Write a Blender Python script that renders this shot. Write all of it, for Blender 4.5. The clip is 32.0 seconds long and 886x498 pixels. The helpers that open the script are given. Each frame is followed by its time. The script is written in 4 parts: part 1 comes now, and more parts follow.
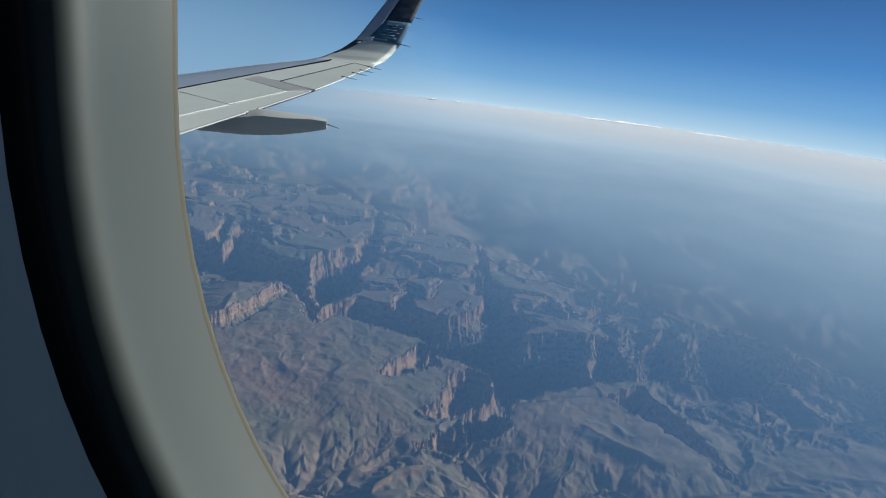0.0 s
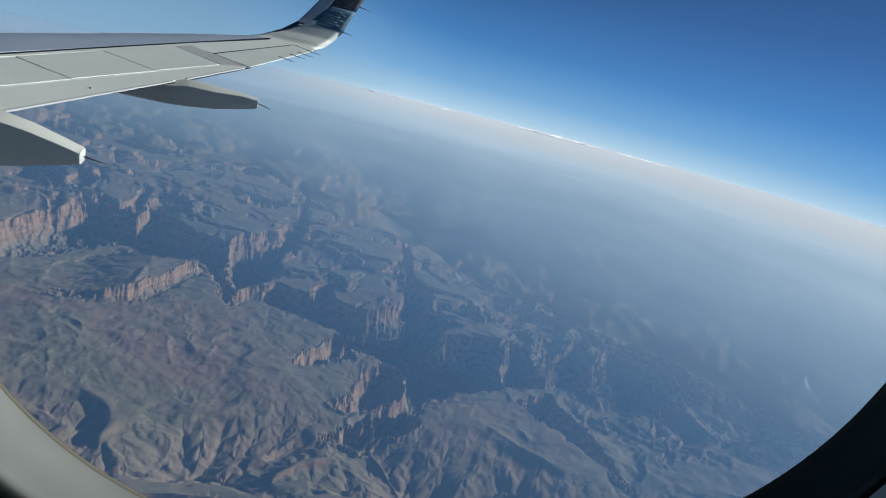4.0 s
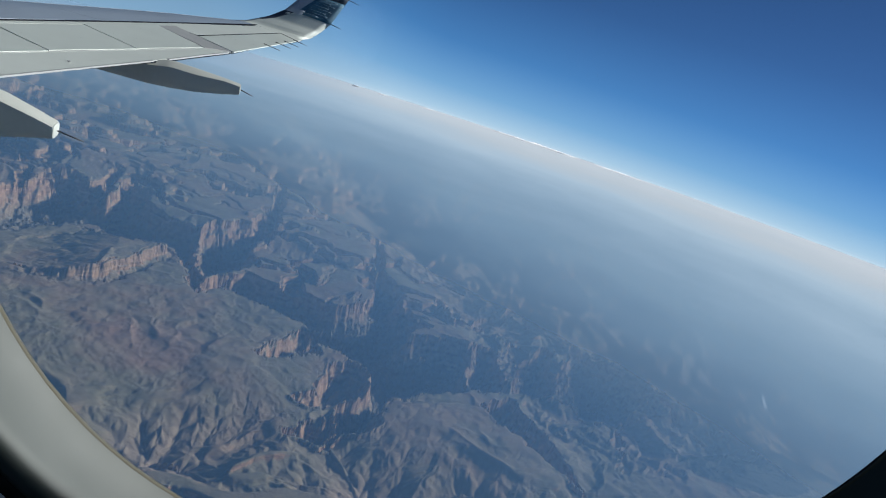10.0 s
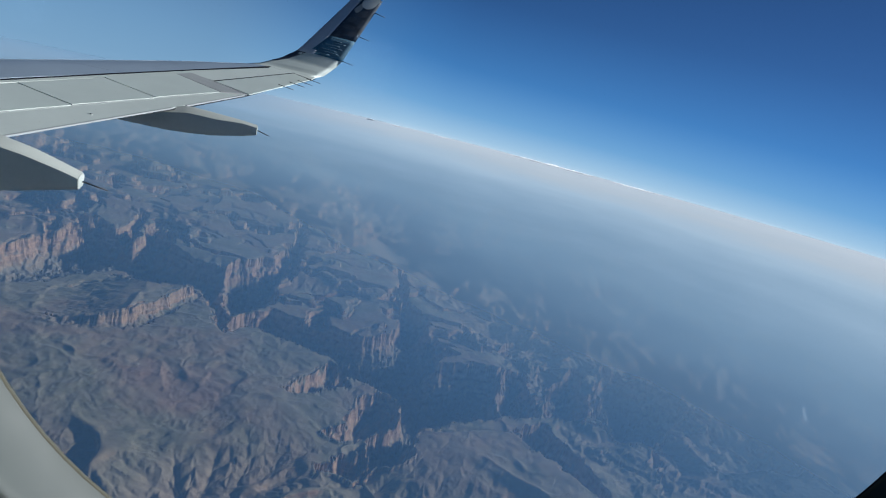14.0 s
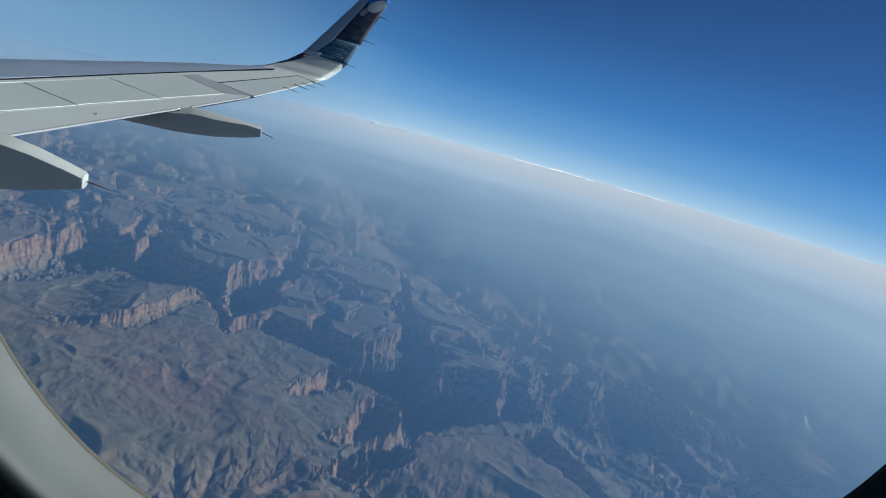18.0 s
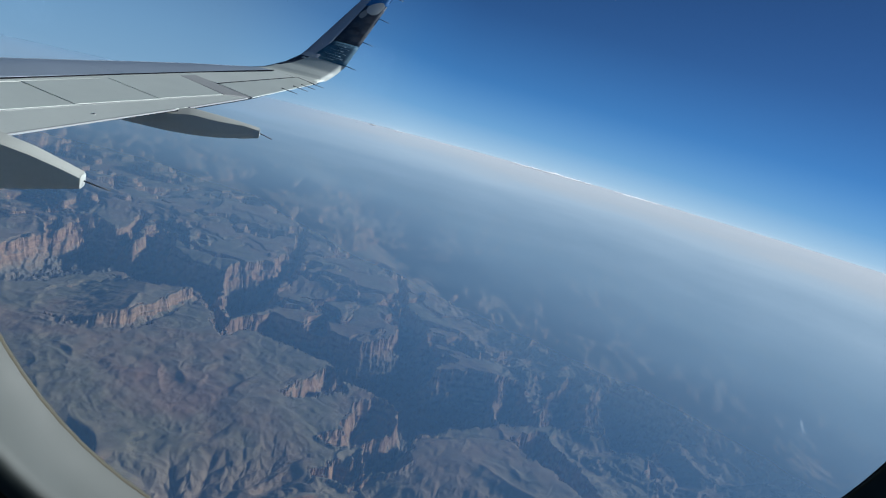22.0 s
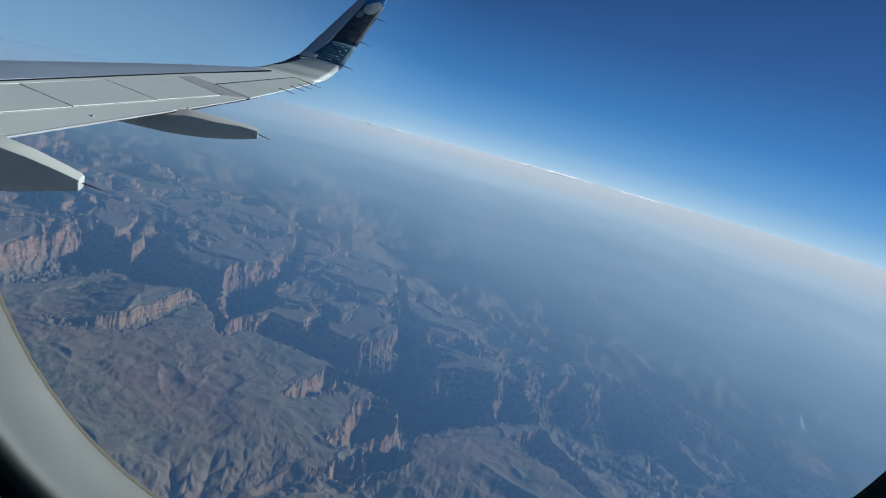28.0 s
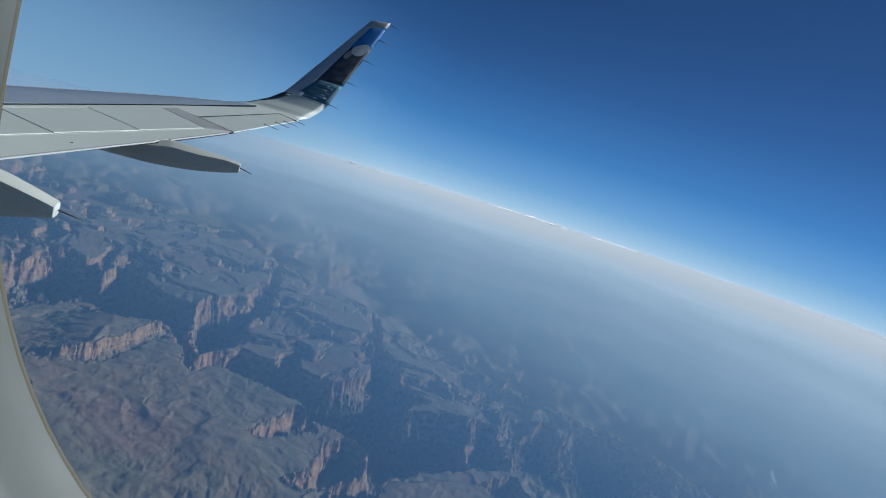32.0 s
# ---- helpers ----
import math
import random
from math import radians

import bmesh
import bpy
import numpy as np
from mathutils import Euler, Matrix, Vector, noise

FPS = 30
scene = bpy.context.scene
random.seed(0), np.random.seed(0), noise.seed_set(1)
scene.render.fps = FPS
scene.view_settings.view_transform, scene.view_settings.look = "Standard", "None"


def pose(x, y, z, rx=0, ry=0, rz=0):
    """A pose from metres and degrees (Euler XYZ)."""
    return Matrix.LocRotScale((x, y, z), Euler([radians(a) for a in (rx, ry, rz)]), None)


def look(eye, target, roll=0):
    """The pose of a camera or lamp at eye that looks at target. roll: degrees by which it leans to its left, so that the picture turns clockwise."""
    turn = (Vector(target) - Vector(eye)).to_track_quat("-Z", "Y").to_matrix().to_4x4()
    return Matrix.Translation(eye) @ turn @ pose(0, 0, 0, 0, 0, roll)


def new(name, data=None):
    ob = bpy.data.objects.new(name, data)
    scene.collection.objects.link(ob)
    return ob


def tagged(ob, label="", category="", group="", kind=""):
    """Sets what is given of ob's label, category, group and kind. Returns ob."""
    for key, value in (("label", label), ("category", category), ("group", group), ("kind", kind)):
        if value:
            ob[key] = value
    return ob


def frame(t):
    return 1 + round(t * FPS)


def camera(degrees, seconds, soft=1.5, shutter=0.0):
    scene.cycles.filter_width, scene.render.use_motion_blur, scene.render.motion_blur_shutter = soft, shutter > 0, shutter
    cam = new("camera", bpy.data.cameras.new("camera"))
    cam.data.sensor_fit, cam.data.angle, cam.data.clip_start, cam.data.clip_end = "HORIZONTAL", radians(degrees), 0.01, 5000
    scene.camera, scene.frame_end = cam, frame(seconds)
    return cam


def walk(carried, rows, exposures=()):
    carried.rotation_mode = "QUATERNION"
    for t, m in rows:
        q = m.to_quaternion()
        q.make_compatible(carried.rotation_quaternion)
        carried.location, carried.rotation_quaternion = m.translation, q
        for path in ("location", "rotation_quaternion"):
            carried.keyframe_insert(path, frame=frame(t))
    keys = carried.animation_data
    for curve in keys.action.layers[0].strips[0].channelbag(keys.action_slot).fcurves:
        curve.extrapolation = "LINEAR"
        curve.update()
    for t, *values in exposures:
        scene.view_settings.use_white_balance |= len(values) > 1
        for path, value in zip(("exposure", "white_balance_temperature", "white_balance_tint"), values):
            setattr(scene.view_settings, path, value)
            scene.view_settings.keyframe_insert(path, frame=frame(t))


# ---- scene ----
cam = camera(68, 32.0, soft=1.1)
walk(cam, [
    (0, pose(-0.0320, 0.0583, 299.9867, 72.769, -6.293, -11.602)),
    (0.5, pose(0.0023, -0.0347, 300.0225, 72.343, -6.907, -13.071)),
    (1, pose(0.0104, -0.0002, 300.0098, 69.740, -9.333, -15.758)),
    (1.5, pose(0.0091, 0.0039, 300.0056, 72.002, -9.582, -12.135)),
    (2, pose(-0.0064, 0.0427, 299.9762, 73.938, -9.160, -11.787)),
    (2.5, pose(0.0026, 0.0126, 300.0031, 74.196, -7.131, -14.916)),
    (3, pose(0.0150, -0.0058, 300.0011, 72.281, -12.128, -14.427)),
    (3.5, pose(0.0125, -0.0062, 300.0036, 73.205, -13.449, -16.705)),
    (5.5, pose(0.0108, -0.0043, 299.9997, 73.528, -13.605, -13.884)),
    (6, pose(0.0103, -0.0038, 299.9987, 73.747, -13.290, -14.566)),
    (6.5, pose(0.0110, -0.0027, 299.9993, 73.185, -13.533, -14.045)),
    (7, pose(0.0116, -0.0016, 300.0000, 74.356, -14.293, -15.663)),
    (7.5, pose(0.0080, 0.0036, 299.9942, 75.002, -18.060, -17.119)),
    (8, pose(0.0045, 0.0089, 299.9884, 75.749, -16.339, -18.536)),
    (8.5, pose(-0.0005, 0.0071, 299.9943, 74.564, -15.754, -16.795)),
    (9, pose(-0.0055, 0.0054, 300.0003, 75.207, -16.871, -16.797)),
    (9.5, pose(-0.0054, 0.0068, 299.9974, 74.249, -17.168, -16.736)),
    (10, pose(-0.0053, 0.0082, 299.9944, 73.680, -17.549, -17.500)),
    (10.5, pose(-0.0050, 0.0068, 299.9981, 74.637, -16.624, -18.618)),
    (11, pose(-0.0047, 0.0055, 300.0017, 76.214, -17.402, -17.997)),
    (11.5, pose(-0.0050, 0.0085, 299.9980, 75.995, -17.805, -20.065)),
    (12, pose(-0.0052, 0.0115, 299.9943, 75.721, -17.311, -19.528)),
    (12.5, pose(-0.0007, 0.0084, 299.9958, 75.217, -16.630, -19.882)),
    (13, pose(0.0038, 0.0053, 299.9973, 75.585, -15.211, -18.482)),
    (13.5, pose(0.0029, 0.0040, 299.9985, 74.907, -14.547, -17.324)),
    (14, pose(0.0019, 0.0027, 299.9997, 75.756, -13.888, -16.484)),
    (14.5, pose(0.0021, 0.0025, 299.9992, 76.230, -13.972, -17.155)),
    (16.5, pose(0.0030, 0.0016, 299.9973, 75.541, -13.774, -16.875)),
    (17, pose(0.0032, 0.0014, 299.9969, 75.481, -13.863, -16.722)),
    (17.5, pose(0.0030, 0.0011, 299.9954, 75.799, -14.107, -16.303)),
    (18, pose(0.0028, 0.0008, 299.9940, 76.009, -14.406, -16.121)),
    (18.5, pose(0.0026, 0.0009, 299.9944, 76.073, -14.613, -16.181)),
    (19, pose(0.0024, 0.0010, 299.9948, 75.574, -14.440, -16.474)),
    (19.5, pose(0.0016, 0.0018, 299.9948, 75.552, -14.312, -16.668)),
    (20, pose(0.0007, 0.0026, 299.9949, 76.330, -14.547, -16.701)),
    (20.5, pose(0.0020, 0.0015, 299.9938, 76.477, -14.873, -16.648)),
    (21, pose(0.0033, 0.0004, 299.9927, 76.338, -14.643, -16.325)),
    (21.5, pose(0.0031, 0.0004, 299.9928, 76.318, -14.764, -16.259)),
    (22, pose(0.0029, 0.0005, 299.9930, 76.255, -14.862, -16.233)),
    (22.5, pose(0.0013, 0.0007, 299.9940, 76.519, -14.976, -16.253)),
    (23, pose(-0.0002, 0.0009, 299.9949, 76.223, -14.500, -16.083)),
    (23.5, pose(-0.0003, 0.0017, 299.9939, 76.419, -14.533, -16.450)),
    (24, pose(-0.0003, 0.0024, 299.9929, 76.432, -14.581, -16.564)),
    (24.5, pose(-0.0002, 0.0015, 299.9937, 76.182, -14.491, -16.412)),
    (25, pose(0.0000, 0.0007, 299.9945, 75.928, -14.160, -16.363)),
    (25.5, pose(0.0001, 0.0008, 299.9937, 75.606, -14.124, -16.247)),
    (27.5, pose(-0.0014, 0.0006, 299.9948, 75.928, -14.157, -16.640)),
    (28, pose(-0.0018, 0.0006, 299.9951, 76.219, -14.445, -16.438)),
    (28.5, pose(-0.0003, 0.0004, 299.9939, 76.288, -14.597, -16.300)),
    (29, pose(0.0011, 0.0001, 299.9928, 76.382, -14.840, -16.492)),
    (29.5, pose(0.0007, -0.0003, 299.9919, 76.582, -14.970, -16.671)),
    (30, pose(0.0002, -0.0008, 299.9911, 76.733, -14.962, -16.746)),
    (30.5, pose(-0.0016, -0.0005, 299.9910, 77.064, -15.339, -17.266)),
    (31, pose(-0.0035, -0.0003, 299.9910, 77.471, -16.549, -17.988)),
    (31.5, pose(-0.0057, -0.0004, 299.9901, 78.458, -16.859, -18.501)),
    (32, pose(-0.0149, 0.0200, 299.9900, 80.215, -16.873, -17.990)),
], exposures=[(0.0, 0.68, 5950, 5), (10.0, 0.64, 5900, 5), (14.0, 0.55, 5600, 4), (32.0, 0.52, 5550, 4)])

# ---- world, sun ----
SUN_TO = Vector((0.99, 0.115, 0.0)).normalized()      # towards the sun, seen from above
SUN_EL = radians(21.5)
world = bpy.data.worlds.new("sky")
scene.world = world
world.use_nodes = True
wt = world.node_tree
sky = wt.nodes.new("ShaderNodeTexSky")
sky.sky_type = 'NISHITA'
sky.sun_disc = False
sky.sun_elevation = SUN_EL
sky.sun_rotation = math.atan2(SUN_TO.x, SUN_TO.y)
sky.altitude = 8000
sky.air_density, sky.dust_density, sky.ozone_density = 1.3, 0.15, 6.0
# seen from this height the horizon lies some degrees below level
wgeo = wt.nodes.new("ShaderNodeTexCoord")
wadd = wt.nodes.new("ShaderNodeVectorMath")
wadd.operation = 'ADD'
wadd.inputs[1].default_value = (0, 0, 0.079)
wnor = wt.nodes.new("ShaderNodeVectorMath")
wnor.operation = 'NORMALIZE'
wt.links.new(wgeo.outputs["Generated"], wadd.inputs[0])
wt.links.new(wadd.outputs[0], wnor.inputs[0])
wt.links.new(wnor.outputs[0], sky.inputs[0])
wt.links.new(sky.outputs[0], wt.nodes["Background"].inputs[0])
wt.nodes["Background"].inputs[1].default_value = 0.0345

sun = new("sun", bpy.data.lights.new("sun", 'SUN'))
sun.data.energy = 5.0
sun.data.angle = radians(0.53)
sun.data.color = (1.0, 0.93, 0.84)
# fill lamps added in the unseen port windows, brightening the sidewall like skylight
for wx0 in (-0.9785, 0.6295):
    lamp = new("port_fill_light", bpy.data.lights.new("port_fill_light", 'AREA'))
    lamp.data.shape, lamp.data.size, lamp.data.size_y = 'RECTANGLE', 0.26, 0.34
    lamp.data.energy = 0.95
    lamp.data.color = (0.55, 0.75, 1.0)
    lamp.matrix_world = Matrix.Translation((wx0, -3.29, 300.06)) @ Matrix.Rotation(radians(90), 4, 'X')
sun_dir = Vector((SUN_TO.x * math.cos(SUN_EL), SUN_TO.y * math.cos(SUN_EL), math.sin(SUN_EL)))
sun.matrix_world = look((0, 0, 400), Vector((0, 0, 400)) - sun_dir)

# the aircraft: x aft, y outboard, z up; it flies 300 m over the ground with a slight bank
ALT = 300.0
AIR = Matrix.Translation((0, 0, ALT)) @ Matrix.Rotation(radians(-0.9), 4, 'X')


# ---- materials ----
class Mat:
    """A node material with a few shorthands."""

    def __init__(self, name):
        self.m = bpy.data.materials.new(name)
        self.m.use_nodes = True
        self.t = self.m.node_tree
        self.b = self.t.nodes["Principled BSDF"]
        self.o = self.t.nodes["Material Output"]

    def n(self, kind):
        return self.t.nodes.new(kind)

    def link(self, a, b):
        self.t.links.new(a, b)

    def math(self, op, a, b=0.0, clamp=False):
        node = self.n("ShaderNodeMath")
        node.operation, node.use_clamp = op, clamp
        for i, v in enumerate((a, b)):
            if isinstance(v, (int, float)):
                node.inputs[i].default_value = v
            else:
                self.link(v, node.inputs[i])
        return node.outputs[0]

    def noise(self, vec, scale, detail=6.0, rough=0.55):
        node = self.n("ShaderNodeTexNoise")
        node.inputs["Scale"].default_value = scale
        node.inputs["Detail"].default_value = detail
        node.inputs["Roughness"].default_value = rough
        self.link(vec, node.inputs["Vector"])
        return node.outputs["Fac"]

    def ramp(self, fac, stops):
        node = self.n("ShaderNodeValToRGB")
        e = node.color_ramp.elements
        while len(e) < len(stops):
            e.new(0.5)
        for el, (p, c) in zip(e, stops):
            el.position = p
            el.color = (*c, 1) if len(c) == 3 else c
        self.link(fac, node.inputs[0])
        return node.outputs[0]

    def mix(self, fac, a, b, blend='MIX'):
        node = self.n("ShaderNodeMix")
        node.data_type, node.blend_type = 'RGBA', blend
        for v, i in ((fac, 0), (a, 6), (b, 7)):
            if isinstance(v, (int, float)):
                node.inputs[i].default_value = v
            elif isinstance(v, tuple):
                node.inputs[i].default_value = (*v, 1)
            else:
                self.link(v, node.inputs[i])
        return node.outputs[2]

    def bump(self, height, strength, distance):
        node = self.n("ShaderNodeBump")
        node.inputs["Strength"].default_value = strength
        node.inputs["Distance"].default_value = distance
        self.link(height, node.inputs["Height"])
        self.link(node.outputs[0], self.b.inputs["Normal"])


def paint(name, colour, rough=0.4, spots=0.12, scale=3.0, metal=0.0, bump=0.0):
    """Paint or plastic with faint stains and uneven gloss."""
    k = Mat(name)
    vec = k.n("ShaderNodeTexCoord").outputs["Object"]
    big, fine = k.noise(vec, scale, 5), k.noise(vec, scale * 14, 4, 0.65)
    both = k.math('ADD', k.math('MULTIPLY', big, 0.65), k.math('MULTIPLY', fine, 0.35))
    dark = tuple(c * (1 - spots) for c in colour)
    light = tuple(min(1, c * (1 + spots * 0.5)) for c in colour)
    k.link(k.ramp(both, [(0.3, dark), (0.7, light)]), k.b.inputs["Base Color"])
    k.link(k.math('ADD', k.math('MULTIPLY', fine, 0.15), rough - 0.075), k.b.inputs["Roughness"])
    k.b.inputs["Metallic"].default_value = metal
    if bump:
        k.bump(fine, bump, 0.002)
    return k.m


WING_PAINT = paint("wing_paint", (0.475, 0.51, 0.48), 0.5, 0.10, 0.9)
PANEL_PAINT = paint("panel_paint", (0.465, 0.505, 0.47), 0.40, 0.09, 1.4)
SLAT_METAL = paint("slat_metal", (0.35, 0.415, 0.49), 0.42, 0.12, 0.8, metal=0.35)
FAIRING_PAINT = paint("fairing_paint", (0.40, 0.415, 0.385), 0.6, 0.12, 1.6)
SEAL_GREY = paint("seal_grey", (0.30, 0.31, 0.31), 0.55, 0.15, 2.0)
GAP_DARK = paint("gap_dark", (0.009, 0.011, 0.016), 0.95, 0.2, 4.0)
GAP_DARK.node_tree.nodes["Principled BSDF"].inputs["Specular IOR Level"].default_value = 0.05
ROD_DARK = paint("rod_dark", (0.035, 0.035, 0.04), 0.6, 0.2, 9.0)
WINGLET_GREY = paint("winglet_grey", (0.27, 0.31, 0.38), 0.6, 0.12, 1.3)
LIVERY_BLUE = paint("livery_blue", (0.03, 0.16, 0.42), 0.7, 0.2, 3.0)
LIVERY_DARK = paint("livery_dark", (0.030, 0.046, 0.072), 0.75, 0.75, 5.0)
LIVERY_PALE = paint("livery_pale", (0.55, 0.54, 0.50), 0.75, 0.2, 6.0)
EDGE_METAL = paint("edge_metal", (0.15, 0.19, 0.24), 0.75, 0.12, 1.5)
LENS_DARK = paint("lens_dark", (0.035, 0.045, 0.07), 0.35, 0.3, 6.0)
LIVERY_MID = paint("livery_mid", (0.050, 0.062, 0.082), 0.75, 0.6, 9.0)
LIVERY_GREY = paint("livery_grey", (0.26, 0.26, 0.25), 0.75, 0.3, 7.0)
LIVERY_TEAL = paint("livery_teal", (0.04, 0.115, 0.18), 0.75, 0.4, 4.0)
LIVERY_FOAM = paint("livery_foam", (0.07, 0.14, 0.20), 0.75, 0.3, 5.0)
# reveal far darker than the wall's plastic: shade put into its base colour
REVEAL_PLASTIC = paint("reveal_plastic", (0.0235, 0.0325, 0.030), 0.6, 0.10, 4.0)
WALL_PLASTIC = paint("wall_plastic", (0.66, 0.69, 0.72), 0.6, 0.1, 7.0, bump=0.3)
GASKET = paint("gasket_rubber", (0.02, 0.02, 0.02), 0.7, 0.2, 20.0)
SEALANT = paint("sealant_yellow", (0.055, 0.050, 0.028), 0.7, 0.2, 25.0)


def pane_material():
    k = Mat("acrylic_pane")
    tr, gl = k.n("ShaderNodeBsdfTransparent"), k.n("ShaderNodeBsdfGlossy")
    gl.inputs["Roughness"].default_value = 0.02
    mx = k.n("ShaderNodeMixShader")
    mx.inputs[0].default_value = 0.0015
    k.link(tr.outputs[0], mx.inputs[1])
    k.link(gl.outputs[0], mx.inputs[2])
    k.link(mx.outputs[0], k.o.inputs[0])
    return k.m


def ground_material():
    """Desert plateau: grey-olive scrub on the flats, pink and red rock in the cliffs."""
    k = Mat("desert_rock")
    geo = k.n("ShaderNodeNewGeometry")
    pos, nor = geo.outputs["Position"], geo.outputs["Normal"]
    sp, sn = k.n("ShaderNodeSeparateXYZ"), k.n("ShaderNodeSeparateXYZ")
    k.link(pos, sp.inputs[0])
    k.link(nor, sn.inputs[0])
    wide, mid, fine = k.noise(pos, 0.006, 5), k.noise(pos, 0.05, 7), k.noise(pos, 0.5, 6, 0.7)
    flat = k.ramp(wide, [(0.32, (0.092, 0.088, 0.058)), (0.45, (0.148, 0.130, 0.085)), (0.55, (0.178, 0.122, 0.082)), (0.66, (0.130, 0.118, 0.072)), (0.78, (0.215, 0.18, 0.132))])
    flat = k.mix(k.ramp(mid, [(0.40, (0, 0, 0)), (0.66, (0.65, 0.65, 0.65))]), flat, (0.205, 0.168, 0.122))
    scrub = k.ramp(fine, [(0.42, (1.02, 0.99, 0.93)), (0.62, (0.42, 0.44, 0.35))])
    flat = k.mix(0.4, flat, scrub, 'MULTIPLY')
    # strata: buff caprock, red cliffs, grey-green shale, old rock at the bottom
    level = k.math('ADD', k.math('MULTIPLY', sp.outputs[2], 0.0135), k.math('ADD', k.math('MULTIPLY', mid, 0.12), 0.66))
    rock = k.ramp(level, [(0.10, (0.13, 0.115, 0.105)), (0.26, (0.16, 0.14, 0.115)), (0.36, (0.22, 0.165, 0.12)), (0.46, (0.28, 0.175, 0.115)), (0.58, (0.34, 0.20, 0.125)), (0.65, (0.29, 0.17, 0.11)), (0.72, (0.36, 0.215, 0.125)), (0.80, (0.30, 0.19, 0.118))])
    # the darkest low tones also put the gorge floors' shade into the colour
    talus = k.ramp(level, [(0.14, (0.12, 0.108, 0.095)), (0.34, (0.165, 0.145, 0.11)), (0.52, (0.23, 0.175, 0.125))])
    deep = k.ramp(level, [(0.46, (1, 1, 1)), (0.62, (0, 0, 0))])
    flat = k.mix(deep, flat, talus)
    open_rock = k.math('ADD', 1.0, 0.0)
    # cloud shadows painted into the ground colour as two dark patches
    for wx0, wy0, rx, ry in ((480, 1060, 150, 100), (590, 440, 85, 42)):
        ex = k.math('DIVIDE', k.math('SUBTRACT', sp.outputs[0], wx0), rx)
        ey = k.math('DIVIDE', k.math('SUBTRACT', sp.outputs[1], wy0), ry)
        rr = k.math('ADD', k.math('ADD', k.math('POWER', ex, 2.0), k.math('POWER', ey, 2.0)), k.math('MULTIPLY', k.math('SUBTRACT', k.noise(pos, 0.012, 6), 0.5), 2.2))
        cloud_shade = k.ramp(rr, [(0.80, (0.92, 0.92, 0.92)), (0.96, (0, 0, 0))])
        flat = k.mix(cloud_shade, flat, (0.022, 0.028, 0.022))
        open_rock = k.math('MULTIPLY', open_rock, k.math('SUBTRACT', 1.0, cloud_shade))
    ex = k.math('DIVIDE', k.math('ADD', sp.outputs[0], 8.0), 62.0)
    ey = k.math('DIVIDE', k.math('SUBTRACT', sp.outputs[1], 545.0), 48.0)
    rr = k.math('ADD', k.math('ADD', k.math('POWER', ex, 2.0), k.math('POWER', ey, 2.0)), k.math('MULTIPLY', k.math('SUBTRACT', mid, 0.5), 2.0))
    flat = k.mix(k.ramp(rr, [(0.2, (0.5, 0.5, 0.5)), (1.0, (0, 0, 0))]), flat, (0.205, 0.118, 0.088))
    rock = k.mix(k.math('MULTIPLY', fine, 0.55), rock, (0.20, 0.148, 0.10))
    # thin ledges run level through the cliffs, broken by gullies and rubble
    flatten = k.n("ShaderNodeMapping")
    flatten.inputs["Scale"].default_value = (0.05, 0.05, 1.0)
    k.link(pos, flatten.inputs[0])
    ledge = k.noise(flatten.outputs[0], 0.42, 4, 0.6)
    rock = k.mix(0.8, rock, k.ramp(ledge, [(0.36, (0.56, 0.58, 0.56)), (0.47, (1.0, 1.0, 0.94)), (0.54, (0.70, 0.70, 0.66)), (0.64, (1.22, 1.18, 1.08))]), 'MULTIPLY')
    rubble = k.noise(pos, 0.17, 5, 0.75)
    rock = k.mix(0.7, rock, k.ramp(rubble, [(0.38, (0.46, 0.48, 0.46)), (0.56, (1.18, 1.16, 1.10))]), 'MULTIPLY')
    steep = k.math('SUBTRACT', 1.0, sn.outputs[2])
    cliff = k.ramp(k.math('ADD', steep, k.math('MULTIPLY', k.math('SUBTRACT', fine, 0.5), 0.16)), [(0.27, (0, 0, 0)), (0.50, (1, 1, 1))])
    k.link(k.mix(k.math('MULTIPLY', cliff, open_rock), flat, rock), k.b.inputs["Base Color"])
    k.b.inputs["Roughness"].default_value = 0.95
    k.b.inputs["Specular IOR Level"].default_value = 0.1
    k.bump(k.math('ADD', k.math('ADD', k.math('MULTIPLY', fine, 0.6), mid), k.math('ADD', k.math('MULTIPLY', rubble, 0.35), k.math('MULTIPLY', ledge, 0.4))), 0.7, 1.7)
    return k.m


